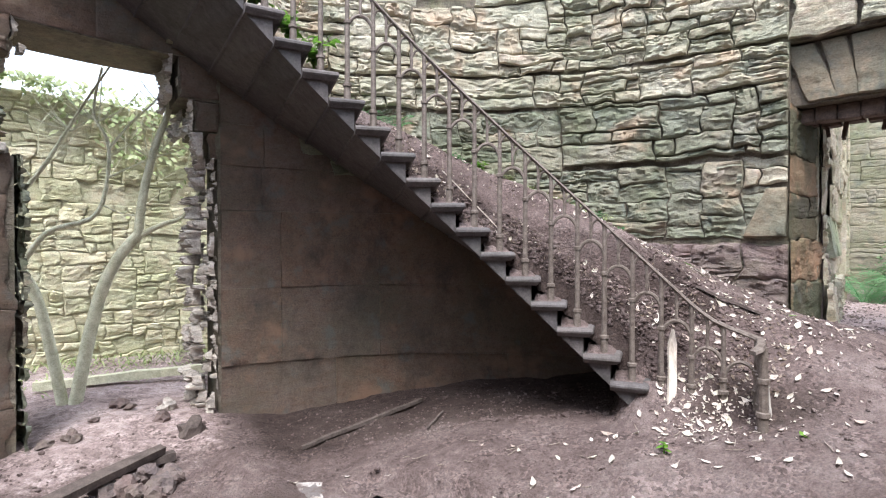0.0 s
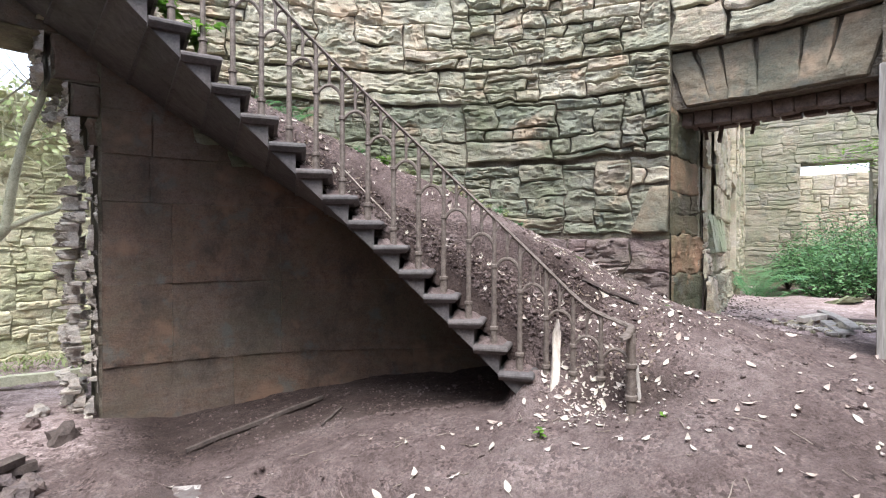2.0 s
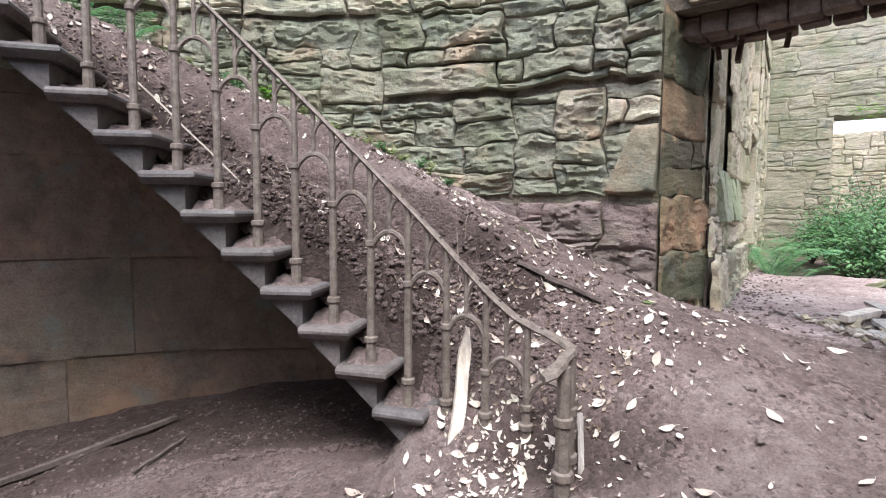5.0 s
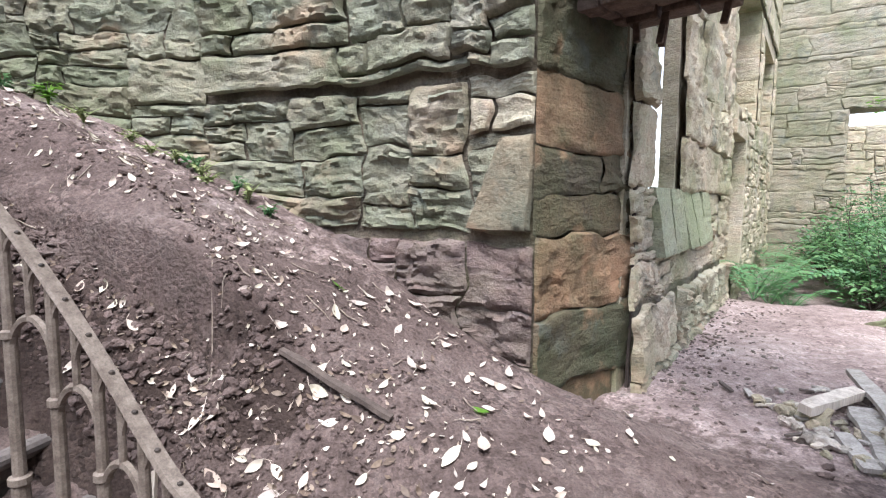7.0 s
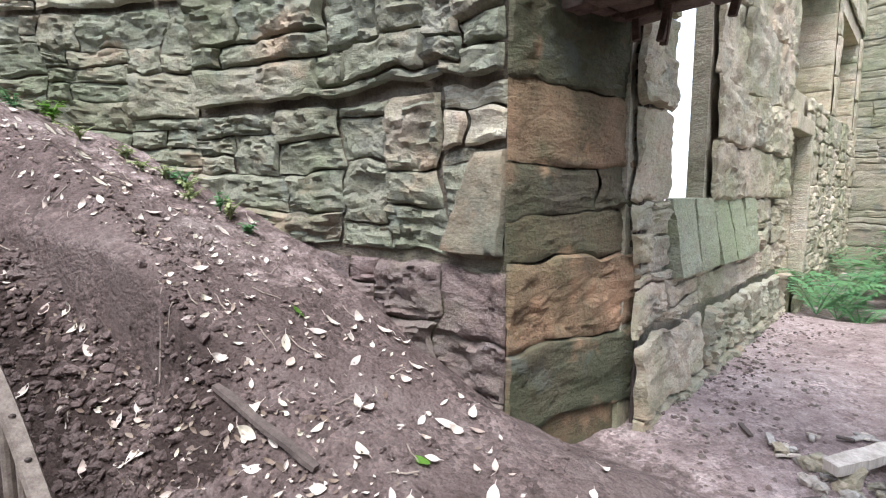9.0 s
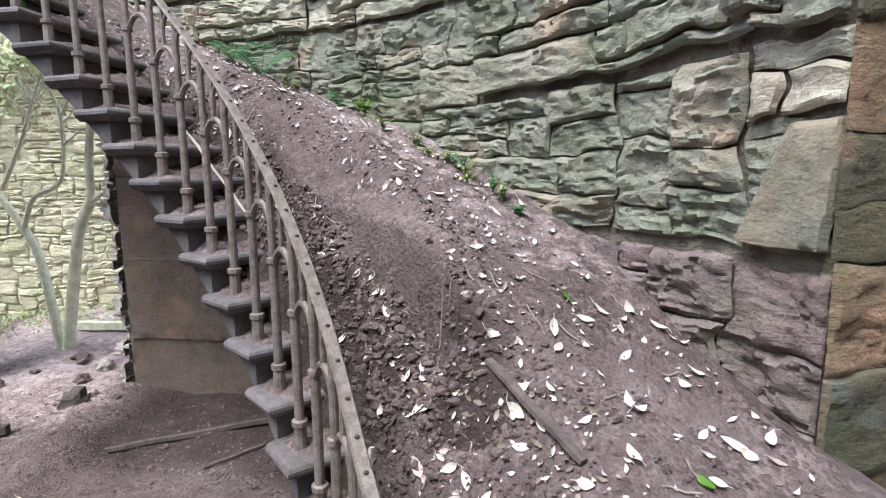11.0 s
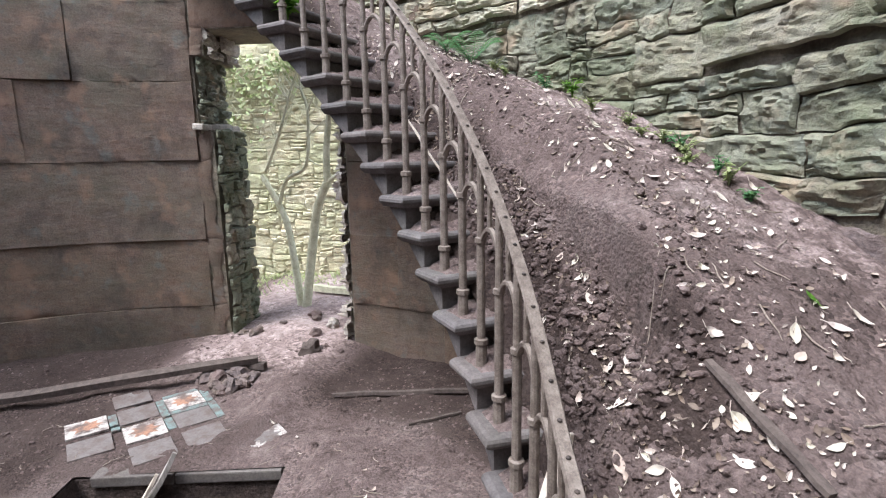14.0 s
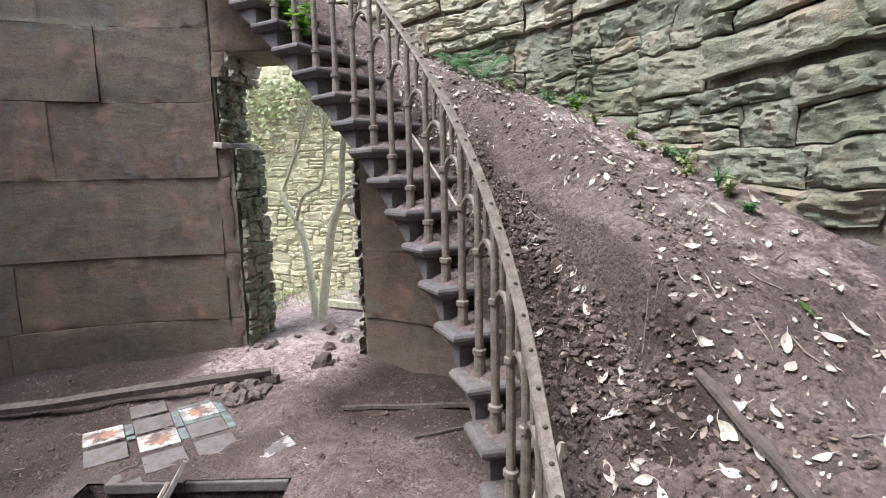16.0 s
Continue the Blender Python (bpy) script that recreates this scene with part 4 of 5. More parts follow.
# ---- loose timber ----
def timber(name, a, b, wide, thick, material, label, category, roll=0.0, rag=0.0):
    """A board or stick from a to b, its ends a little split."""
    a, b = Vector(a), Vector(b)
    d = b - a
    ob = thing(name, label, category, at=a)
    m = Matrix.Translation((a + b) / 2) @ d.to_track_quat("X", "Z").to_matrix().to_4x4() @ pose(0, 0, 0, roll)
    n = 14
    vs, fs = [], []
    for i in range(n + 1):
        t = i / n
        x = (t - .5) * d.length
        w = wide / 2 * (1 + .22 * noise.noise(Vector((t * 5 + a.x * 3, a.y, 1)))) * (1 - rag * (t > .85) * (t - .85) * 5) * (.8 + .2 * min(1, t * 9, (1 - t) * 9))
        h = thick / 2 * (1 + .3 * noise.noise(Vector((t * 6, a.x, 4))))
        o = .02 * noise.noise(Vector((t * 2.6, a.y, 9))) * min(1, d.length)
        vs += [m @ Vector((x, o + sy, o * .6 + sz)) for sy, sz in ((-w, -h * .8), (-w * .9, h), (w * .9, h), (w, -h * .8))]
    for i in range(n):
        for j in range(4):
            fs.append((i * 4 + j, i * 4 + (j + 1) % 4, i * 4 + 4 + (j + 1) % 4, i * 4 + 4 + j))
    fs += [(3, 2, 1, 0), tuple(n * 4 + j for j in range(4))]
    part("timber", Shape().add(vs, fs), material, ob)
    return ob


def floor_at(x, y, up=0.0):
    return Vector((x, y, float(ground_z(x, y)) + up))


def ground_at(x, y, up=0.0):
    return Vector((x, y, top_z(x, y) + up))


timber("split_plank", (1.47, 3.30, .36), (1.58, 3.52, 1.01), .055, .02, PLANK, "pale split plank standing in the earth beside the railing", "plank", 30, 1)
timber("lying_board", ground_at(1.87, 3.79, .016), ground_at(2.25, 3.63, .016), .034, .016, BROWN_WOOD, "dark narrow board lying on the earth slope", "board")
timber("long_beam", (-2.74, 1.52, .07), (-1.97, 3.58, .17), .085, .06, BROWN_WOOD, "long brown beam lying along the foot of the wall", "beam", 15)
timber("broken_beam", floor_at(-2.25, 3.30, .03), floor_at(-1.90, 3.62, .05), .08, .06, BROWN_WOOD, "short broken beam lying among rubble", "beam")
timber("fallen_branch", floor_at(-1.07, 3.88, .02), floor_at(-.2, 4.72, .03), .035, .03, BROWN_WOOD, "dark fallen branch lying on the earth floor", "branch")
timber("stick", floor_at(-.12, 3.98, .012), floor_at(0.0, 4.34, .012), .02, .016, BROWN_WOOD, "short grey stick lying under the stair", "stick")
timber("pit_board", (-.98, 2.40, -.42), (-.74, 2.68, .16), .07, .03, TIMBER, "broken board sticking up out of the pit", "board", 20, 1)
timber("pit_splinter", (-.90, 2.36, -.35), (-.82, 2.58, .02), .04, .02, PLANK, "pale splintered lath leaning in the pit", "lath", 10, 1)
timber("weathered_beam", ground_at(4.05, 4.16, .07), ground_at(4.46, 4.34, .07), .075, .045, PLANK, "short bleached beam lying on rubble in the passage", "beam", 8)
timber("grey_plank", ground_at(4.68, 4.62, .10), ground_at(4.14, 3.70, .08), .075, .022, TIMBER, "long grey plank lying across the rubble heap", "plank", 5)
timber("grey_plank", ground_at(4.36, 4.22, .03), ground_at(4.10, 3.74, .03), .13, .02, TIMBER, "wide grey plank lying on the passage floor", "plank", 3)
timber("short_plank", ground_at(4.11, 4.03, .03), ground_at(3.98, 3.74, .03), .07, .02, TIMBER, "short grey plank lying on the passage floor", "plank", 3)
timber("dark_plank", ground_at(4.45, 4.28, .04), ground_at(5.05, 4.16, .04), .07, .03, BROWN_WOOD, "dark plank lying on the passage floor", "plank")

timber("thin_lath", polar(2.86, 93.5, 2.16), polar(2.90, 84.5, 1.70), .012, .008, PLANK, "thin pale lath caught behind the railing", "lath")
timber("newel_lath", polar(2.60, 47.4, .52), polar(2.66, 48.2, .78), .022, .012, TIMBER, "grey broken lath leaning on the newel posts", "lath", 40)

for i in range(26):
    x, y, u, w = rng.uniform(3.85, 4.7), rng.uniform(3.75, 4.6), rng.uniform(0, 6.28), rng.uniform(.05, .14)
    timber("splinter", ground_at(x, y, .012), ground_at(x + w * math.cos(u), y + w * math.sin(u), .02), rng.uniform(.012, .03), .01, (TIMBER, BROWN_WOOD, PLANK)[i % 3], "small splinter of broken wood in the passage rubble", "splinter").name = "splinter"

# ---- rocks and rubble ----
def rock(shape, p, size, flat=.6, seed=0.0, div=1):
    bm = bmesh.new()
    bmesh.ops.create_icosphere(bm, subdivisions=div, radius=1)
    spin = Euler((rng.uniform(-.5, .5), rng.uniform(-.5, .5), rng.uniform(0, 6))).to_matrix()
    sx, sy = size * rng.uniform(.75, 1.3), size * rng.uniform(.6, 1.0)
    vs = []
    for v in bm.verts:
        c = v.co * (1 + .75 * noise.noise(v.co * 1.6 + Vector((seed, seed * 2, 0))))
        vs.append(Vector(p) + spin @ Vector((c.x * sx, c.y * sy, c.z * size * flat)))
    bm.verts.index_update()
    shape.add(vs, [[v.index for v in f.verts] for f in bm.faces])
    bm.free()


def lone_rock(x, y, size, material, label, group="", flat=.6):
    sh = Shape()
    rock(sh, (ground_at if x > 0 else floor_at)(x, y, size * flat * .5), size, flat, rng.random() * 40, 2)
    tagged(part("rock", sh, material), label, "rock", group)


lone_rock(-2.01, 4.09, .13, BROWN_WOOD, "dark angular rock lying in the broken opening")
lone_rock(-2.45, 4.55, .09, BROKEN, "grey rock lying in the broken opening")
lone_rock(6.3, 5.95, .2, MOSSY, "low mossy rock beside the passage", flat=.25)
for i in range(20):
    lone_rock(-2.15 + rng.uniform(0, .42), 3.08 + rng.uniform(0, .5), rng.uniform(.04, .095), STAINED, "broken stone fallen at the beam's end", "fallen stones by the wall")
for i in range(60):
    lone_rock(rng.uniform(3.9, 4.75), rng.uniform(3.75, 4.45), rng.uniform(.02, .06), PALE if i % 2 else BROKEN, "broken stone in the passage rubble", "passage rubble")
for i in range(10):
    a = rng.uniform(124, 140)
    q = polar(R + rng.uniform(-.35, .6), a)
    lone_rock(q.x, q.y, rng.uniform(.03, .08), STAINED, "stone fallen from the broken jamb", "jamb rubble")

# crumbs of earth and mortar
crumbs = Shape()
for i in range(6000):
    if i < 4200:
        a, r = rng.uniform(50, 112), 2.85 + abs(rng.gauss(0, .28))
    elif i < 5000:
        a, r = rng.uniform(25, 60), rng.uniform(2.2, 4.6)
    else:
        a, r = rng.uniform(60, 178), rng.uniform(1.6, 3.95)
    if r > 3.98 and not 33 < a < 47:
        continue
    q = polar(r, a)
    u, w = (q.x - PIT_O[0]) * PIT_U[0] + (q.y - PIT_O[1]) * PIT_U[1], (q.x - PIT_O[0]) * PIT_V[0] + (q.y - PIT_O[1]) * PIT_V[1]
    if -.15 < u < PIT_L + .15 and -.15 < w < PIT_W + .15:
        continue
    under = a > 66 and 2.6 < r and i >= 5000
    z = float(ground_z(q.x, q.y)) if under else top_z(q.x, q.y)
    size = rng.uniform(.004, .012) if rng.random() < .93 else rng.uniform(.012, .028)
    rock(crumbs, (q.x, q.y, z + size * .2), size, .6, i * .7)
for i in range(900):
    q = polar(rng.uniform(2.86, 3.24), rng.uniform(58, 92))
    size = rng.uniform(.008, .026)
    rock(crumbs, (q.x, q.y, top_z(q.x, q.y) + size * .2), size, .7, i * .37)
chips = Shape()
for i in range(420):
    p = passage(rng.uniform(-.3, 3.2), .08 + abs(rng.gauss(0, .28)), 0)
    size = rng.uniform(.005, .018)
    rock(chips, (p.x, p.y, float(ground_z(p.x, p.y)) + size * .2), size, .5, i * .9)
for i in range(2300):
    q = polar(rng.uniform(1.6, 3.9), rng.uniform(60, 178))
    if -1.4 < q.x < .3 and 1.5 < q.y < 3.4:
        continue
    size = rng.uniform(.004, .013)
    rock(crumbs, (q.x, q.y, float(ground_z(q.x, q.y)) + size * .2), size, .5, i * .3)
tagged(part("stone_chips", chips, STAINED), "brown stone chips along the passage wall", "debris", kind="stuff")
tagged(part("earth_crumbs", crumbs, EARTH, soft=False), "clods and crumbs of dark earth on the slope", "debris", kind="stuff")

# ---- old floor tiles by the pit ----
def plain(name, colour, rough=.5):
    return worn_material(name, (.12, .092, .083), colour, 11, None, rough, 0, .002, (.40, .56))


TEAL, WHITE_T, ORANGE, GREY_T = plain("teal_tile", (.17, .235, .225)), plain("white_tile", (.50, .46, .43)), plain("orange_tile", (.36, .20, .135)), plain("dusty_tile", (.165, .148, .142))
tile_floor = thing("tiled_floor", "patch of old patterned floor tiles showing through dirt", "floor", kind="structure", at=Vector((*pit_xy(.25, -.99), 0)))
T, TURN_T = .33, radians(-34.8)                  # tile pitch; turn against the pit


def tile_at(i, j, lift=0.0):
    e1, e2 = (math.cos(TURN_T), math.sin(TURN_T)), (-math.sin(TURN_T), math.cos(TURN_T))
    x_, y_ = pit_xy(.25 + T * (i * e1[0] + j * e2[0]), -.99 + T * (i * e1[1] + j * e2[1]))
    return Matrix.Translation((x_, y_, max(.004, float(ground_z(x_, y_))) + lift)) @ turn_pit @ Matrix.Rotation(-TURN_T, 4, "Z") @ pose(0, 0, 0, rng.uniform(-.8, .8), rng.uniform(-.8, .8), rng.uniform(-1, 1))


for i, j in ((0, 0), (-1, 1), (-2, 0), (1, 3)):
    base = tile_at(i, j)
    tile = part("tile", Shape().box(base, .262, .262, .018, .003), WHITE_T, tile_floor, "white tile with an orange eight-pointed star")
    sh = Shape()
    ring = [base @ Vector((math.cos(q * math.pi / 8) * rr, math.sin(q * math.pi / 8) * rr, .0125)) for q in range(16) for rr in ((.108 if q % 2 == 0 else .062),)]
    sh.add([base @ Vector((0, 0, .0125))] + ring, [(0, k + 1, (k + 1) % 16 + 1) for k in range(16)])
    part("tile_star", sh, GREY_T if (i, j) == (1, 3) else ORANGE, tile)
for i, j in ((-1, 0), (0, 1), (-2, 1), (0, 2), (-1, 2), (-1, -1)):
    part("plain_tile", Shape().box(tile_at(i, j, -.002), .262, .262, .016, .003), GREY_T, tile_floor, "dusty grey floor tile")
for i, j, long_, short in ((-.5, 0, .055, .262), (.5, 0, .055, .262), (0, .5, .262, .055), (.5, .5, .055, .055), (-.5, .5, .055, .055), (-1.5, 0, .055, .20), (.5, 1, .055, .262), (-.5, 1, .055, .20), (0, -.5, .262, .055), (-1.5, .5, .055, .055)):
    part("border_tile", Shape().box(tile_at(i, j, -.001), long_, short, .016, .002), TEAL, tile_floor, "narrow teal border tile")

# ---- fallen leaves ----
def leaf_mesh(name, material, long, wide, curl, seed):
    n = 7
    vs, fs = [], []
    for i in range(n):
        t = i / (n - 1)
        w = wide * math.sin(math.pi * min(1, t * .96 + .02)) ** .8 * (1 - .25 * t)
        z = curl * (t - .5) ** 2 * 4 + .004 * noise.noise(Vector((t * 4, seed, 0)))
        bend = .15 * long * math.sin(t * 3 + seed)
        for s in (-1, -.5, 0, .5, 1):
            vs.append(((t - .5) * long, bend * .3 + s * w / 2, z + .22 * abs(s) * w * (.6 + .5 * math.sin(seed))))
    for i in range(n - 1):
        for j in range(4):
            fs.append((i * 5 + j, (i + 1) * 5 + j, (i + 1) * 5 + j + 1, i * 5 + j + 1))
    sh = Shape().add(vs, fs)
    sh.tube([(-.5 * long, 0, curl), (-.62 * long, .01 * math.sin(seed), curl * 1.1), (-.8 * long, .03 * math.sin(seed), curl)], [.0016, .0012, .001], 4)
    return sh.mesh(name, material, True)


leaf_kinds = [leaf_mesh("fallen_leaf", FALLEN, l, w, c, i * 1.9) for i, (l, w, c) in enumerate(((.085, .046, .012), (.07, .042, .02), (.092, .048, .006), (.06, .04, .025), (.078, .038, .016), (.055, .042, .008)))]


def leaf_pose(x, y, z, tilt=18):
    e = .03
    nx, ny = top_z(x - e, y) - top_z(x + e, y), top_z(x, y - e) - top_z(x, y + e)
    up = Vector((nx, ny, 2 * e)).normalized()
    q = Vector((0, 0, 1)).rotation_difference(up).to_matrix().to_4x4()
    return Matrix.Translation((x, y, z)) @ q @ pose(0, 0, 0, rng.uniform(-tilt, tilt), rng.uniform(-tilt, tilt), rng.uniform(0, 360))


count, far_leaves = 0, Shape()
while count < 400:
    u = rng.random()
    if u < .5:      # over the slope
        a, r = rng.uniform(44, 108), rng.uniform(2.95, 3.98)
    elif u < .68:   # gathered at the foot of the railing
        a, r = rng.gauss(57, 7), rng.gauss(2.62, .28)
    elif u < .9:    # before the doorway
        a, r = rng.uniform(12, 55), rng.uniform(1.9, 4.2)
    else:
        a, r = rng.uniform(60, 120), rng.uniform(1.5, 2.55)
    if r > 3.95 and not 33 < a < 47 or (a > 62 and 2.55 < r < 2.95):
        continue
    q = polar(r, a)
    if -1.3 < q.x < .25 and 1.6 < q.y < 3.3:
        continue
    size = rng.uniform(.5, .85) if rng.random() < .7 else rng.uniform(.85, 1.15)
    m = leaf_pose(q.x, q.y, top_z(q.x, q.y) + .008) @ Matrix.Scale(size * .88, 4)
    if count < 280:
        ob = new("fallen_leaf", rng.choice(leaf_kinds))
        ob.matrix_world = m
        tagged(ob, "bleached pale fallen leaf lying on brown earth", "leaf", "fallen leaves")
    else:
        me = rng.choice(leaf_kinds)
        far_leaves.add([m @ v.co for v in me.vertices], [tuple(p.vertices) for p in me.polygons])
    count += 1
for i in range(1300):
    if i % 2:
        a, r = (rng.gauss(60, 9), rng.gauss(2.95, .35)) if i % 4 == 1 else (rng.gauss(55, 5), rng.gauss(2.62, .2))
    else:
        a, r = rng.uniform(40, 112), rng.uniform(2.97, 3.95)
    if r > 3.95 or r < 2.2 or (a > 61 and r < 2.97):
        continue
    q = polar(r, a)
    m = leaf_pose(q.x, q.y, top_z(q.x, q.y) + .007, 40) @ Matrix.Scale(rng.uniform(.12, .42), 4)
    me = rng.choice(leaf_kinds)
    far_leaves.add([m @ v.co for v in me.vertices], [tuple(p.vertices) for p in me.polygons])
tagged(part("leaf_litter", far_leaves, FALLEN), "scattered bleached leaf litter on the earth", "leaf litter", kind="stuff")
for x, y in ((2.55, 3.75), (2.0, 4.2), (1.9, 2.7)):
    ob = new("green_leaf", leaf_kinds[2].copy())
    ob.data.materials[0] = GREEN
    ob.matrix_world = leaf_pose(x, y, top_z(x, y) + .012) @ Matrix.Scale(.75, 4)
    tagged(ob, "fresh green leaf fallen on the earth", "leaf", "green fallen leaves")

# brown leaf mould lying in the hollow along the steps
mould_leaves = Shape()
for i in range(1500):
    a, r = rng.uniform(47, 118), 2.72 + abs(rng.gauss(0, .30)) + (.25 if i % 3 == 0 else 0)
    if r > 3.95 or a > 62 and r < 2.96:
        continue
    q = polar(r, a)
    m = leaf_pose(q.x, q.y, top_z(q.x, q.y) + .008, 35) @ Matrix.Scale(rng.uniform(.18, .48), 4)
    me = rng.choice(leaf_kinds)
    mould_leaves.add([m @ v.co for v in me.vertices], [tuple(p.vertices) for p in me.polygons])
tagged(part("dead_leaf_litter", mould_leaves, DEAD), "brown rotting leaf litter along the inner edge of the stair", "leaf litter", kind="stuff")

# twigs
twigs = Shape()
for i in range(110):
    a, r = (rng.uniform(48, 105), rng.uniform(2.95, 3.9)) if i < 60 else (rng.uniform(20, 175), rng.uniform(1.8, 2.5))
    q = polar(r, a)
    t, l = rng.uniform(0, 6.3), rng.uniform(.04, .13)
    pts = [(q.x + math.cos(t) * l * k, q.y + math.sin(t) * l * k + .01 * math.sin(k * 5), 0) for k in (-.5, -.1, .3, .5)]
    if any(abs(math.hypot(x - CX, y - CY) - 2.9) < .06 for x, y, _ in pts) or (a > 57 and min(math.hypot(x - CX, y - CY) for x, y, _ in pts) < 2.95 < max(math.hypot(x - CX, y - CY) for x, y, _ in pts)):
        continue
    twigs.tube([(x, y, top_z(x, y) + .006 + rng.uniform(0, .006)) for x, y, _ in pts], [.003, .0028, .0022, .0014], 5)
tagged(part("twigs", twigs, DRY_TWIG), "thin dry twigs strewn over the earth", "twigs", kind="stuff")


# ---- plants ----
def blade(shape, p, d, up, long, wide, droop=.2):
    """One pointed leaf from p along d."""
    d, up = d.normalized(), up.normalized()
    side = d.cross(up).normalized()
    pts = [(0, .12), (.35, 1), (.7, .7), (1, .03)]
    vs = []
    for t, w in pts:
        c = p + d * long * t - Vector((0, 0, 1)) * droop * long * t * t
        vs += [c - side * wide * w / 2, c + side * wide * w / 2]
    shape.add(vs, [(0, 1, 3, 2), (2, 3, 5, 4), (4, 5, 7, 6)])


def fern(x, y, z, fronds, long, label, spread=1.0, away=None):
    ob = thing("fern", label, "fern", "ferns", at=Vector((x, y, z)))
    for k in range(fronds):
        t = 2 * math.pi * k / fronds + rng.uniform(-.4, .4)
        h = Vector((math.cos(t), math.sin(t), 0)) * spread
        if away is not None:
            h = (h + Vector(away) * .9).normalized()
        l = long * rng.uniform(.7, 1.1)
        sh, pts = Shape(), []
        for i in range(19):
            s = i / 18
            pts.append(Vector((x, y, z)) + h * l * (s * .85) + Vector((0, 0, l * (1.05 * s - .62 * s * s * s))))
        sh.tube(pts, [.004 * (1 - .8 * i / 18) for i in range(19)], 5)
        for i in range(2, 18):
            d = (pts[i + 1] - pts[i]).normalized()
            side = d.cross(Vector((0, 0, 1))).normalized()
            w = l * .23 * math.sin(math.pi * min(1, .12 + i / 18.5)) ** .8
            for sg in (-1, 1):
                blade(sh, pts[i], side * sg + d * .45, Vector((0, 0, 1)), w, l * .048, .25)
        part("frond", sh, FERN, ob)
    return ob


def sprig(name, base, height, n, leaf, material, label, category, spread=.5, group=""):
    """A small leafy plant with thin stems."""
    base = Vector(base)
    ob = thing(name, label, category, group, at=base)
    stems, leaves = Shape(), Shape()
    for k in range(n):
        t = rng.uniform(0, 6.3)
        h = Vector((math.cos(t), math.sin(t), 0)) * spread * rng.uniform(.2, 1)
        l = height * rng.uniform(.6, 1.1)
        pts = [base + h * l * s * s + Vector((0, 0, l * s)) for s in (0, .3, .6, .85, 1)]
        stems.tube(pts, [.004, .0035, .003, .002, .0012], 5)
        for i in range(rng.randint(5, 8)):
            s = rng.uniform(.35, 1)
            q = base + h * l * s * s + Vector((0, 0, l * s))
            u = rng.uniform(0, 6.3)
            blade(leaves, q, Vector((math.cos(u), math.sin(u), rng.uniform(-.1, .4))), Vector((rng.uniform(-.4, .4), rng.uniform(-.4, .4), 1)), leaf * rng.uniform(.7, 1.2), leaf * .62, .3)
    tagged(part("stem", stems, material, ob), kind="stuff")
    tagged(part("leaves", leaves, material, ob), kind="stuff")
    return ob


def on_soil(r, a):
    q = polar(r, a)
    return q.x, q.y, top_z(q.x, q.y)


fern(*on_soil(3.86, 100), 7, .34, "small green fern growing at the foot of the wall", away=(0, -.7, 0))
fern(*on_soil(3.90, 104), 5, .28, "small green fern growing at the foot of the wall", away=(0, -.7, 0))
sprig("seedling", on_soil(3.90, 87), .14, 9, .045, GREEN, "bright green seedling at the foot of the wall", "seedling", .9, "seedlings")
sprig("seedling", on_soil(3.88, 90), .12, 7, .04, FERN, "bright green seedling at the foot of the wall", "seedling", .9, "seedlings")
sprig("seedling", on_soil(3.90, 75), .10, 9, .035, FERN, "low weed growing at the foot of the wall", "seedling", 1.1, "seedlings")
sprig("seedling", on_soil(3.86, 71), .10, 8, .035, FERN, "low weed growing at the foot of the wall", "seedling", 1.1, "seedlings")
for a in (68, 70, 72.5, 74, 76.5, 78, 80, 83, 94, 97):
    sprig("seedling", on_soil(3.9 - rng.uniform(0, .14), a), rng.uniform(.06, .12), 9, .03, IVY if rng.random() < .6 else FERN, "low pale weed growing at the foot of the wall", "seedling", 1.3, "seedlings")
q = polar(2.14, 59.2)
sprig("seedling", (q.x, q.y, top_z(q.x, q.y)), .08, 2, .045, GREEN, "small green seedling on the open floor", "seedling", .6, "seedlings")
for a, n_, h in ((113.0, 7, .30), (116.5, 6, .26), (121, 7, .24)):
    q = polar(2.78, a)
    st = math.floor((a - A1) / STEP_A)
    sprig("stair_weed", (q.x, q.y, Z1 + st * RISE + .02), h, n_ + 3, .085, GREEN, "bright green leafy weed growing on a stair tread", "weed", .7, "stair weeds")

# ferns and undergrowth in the passage
for s, n, l, k in ((3.75, .30, .75, 9), (4.5, .40, .9, 10), (5.3, .35, 1.0, 10), (4.1, .62, .55, 8), (6.2, .35, 1.1, 9), (7.2, .4, 1.1, 8)):
    p = passage(s, n, 0)
    fern(p.x, p.y, float(ground_z(p.x, p.y)), k, l, "large green fern beside the passage wall", away=(PN.x * .3, PN.y * .3, 0))


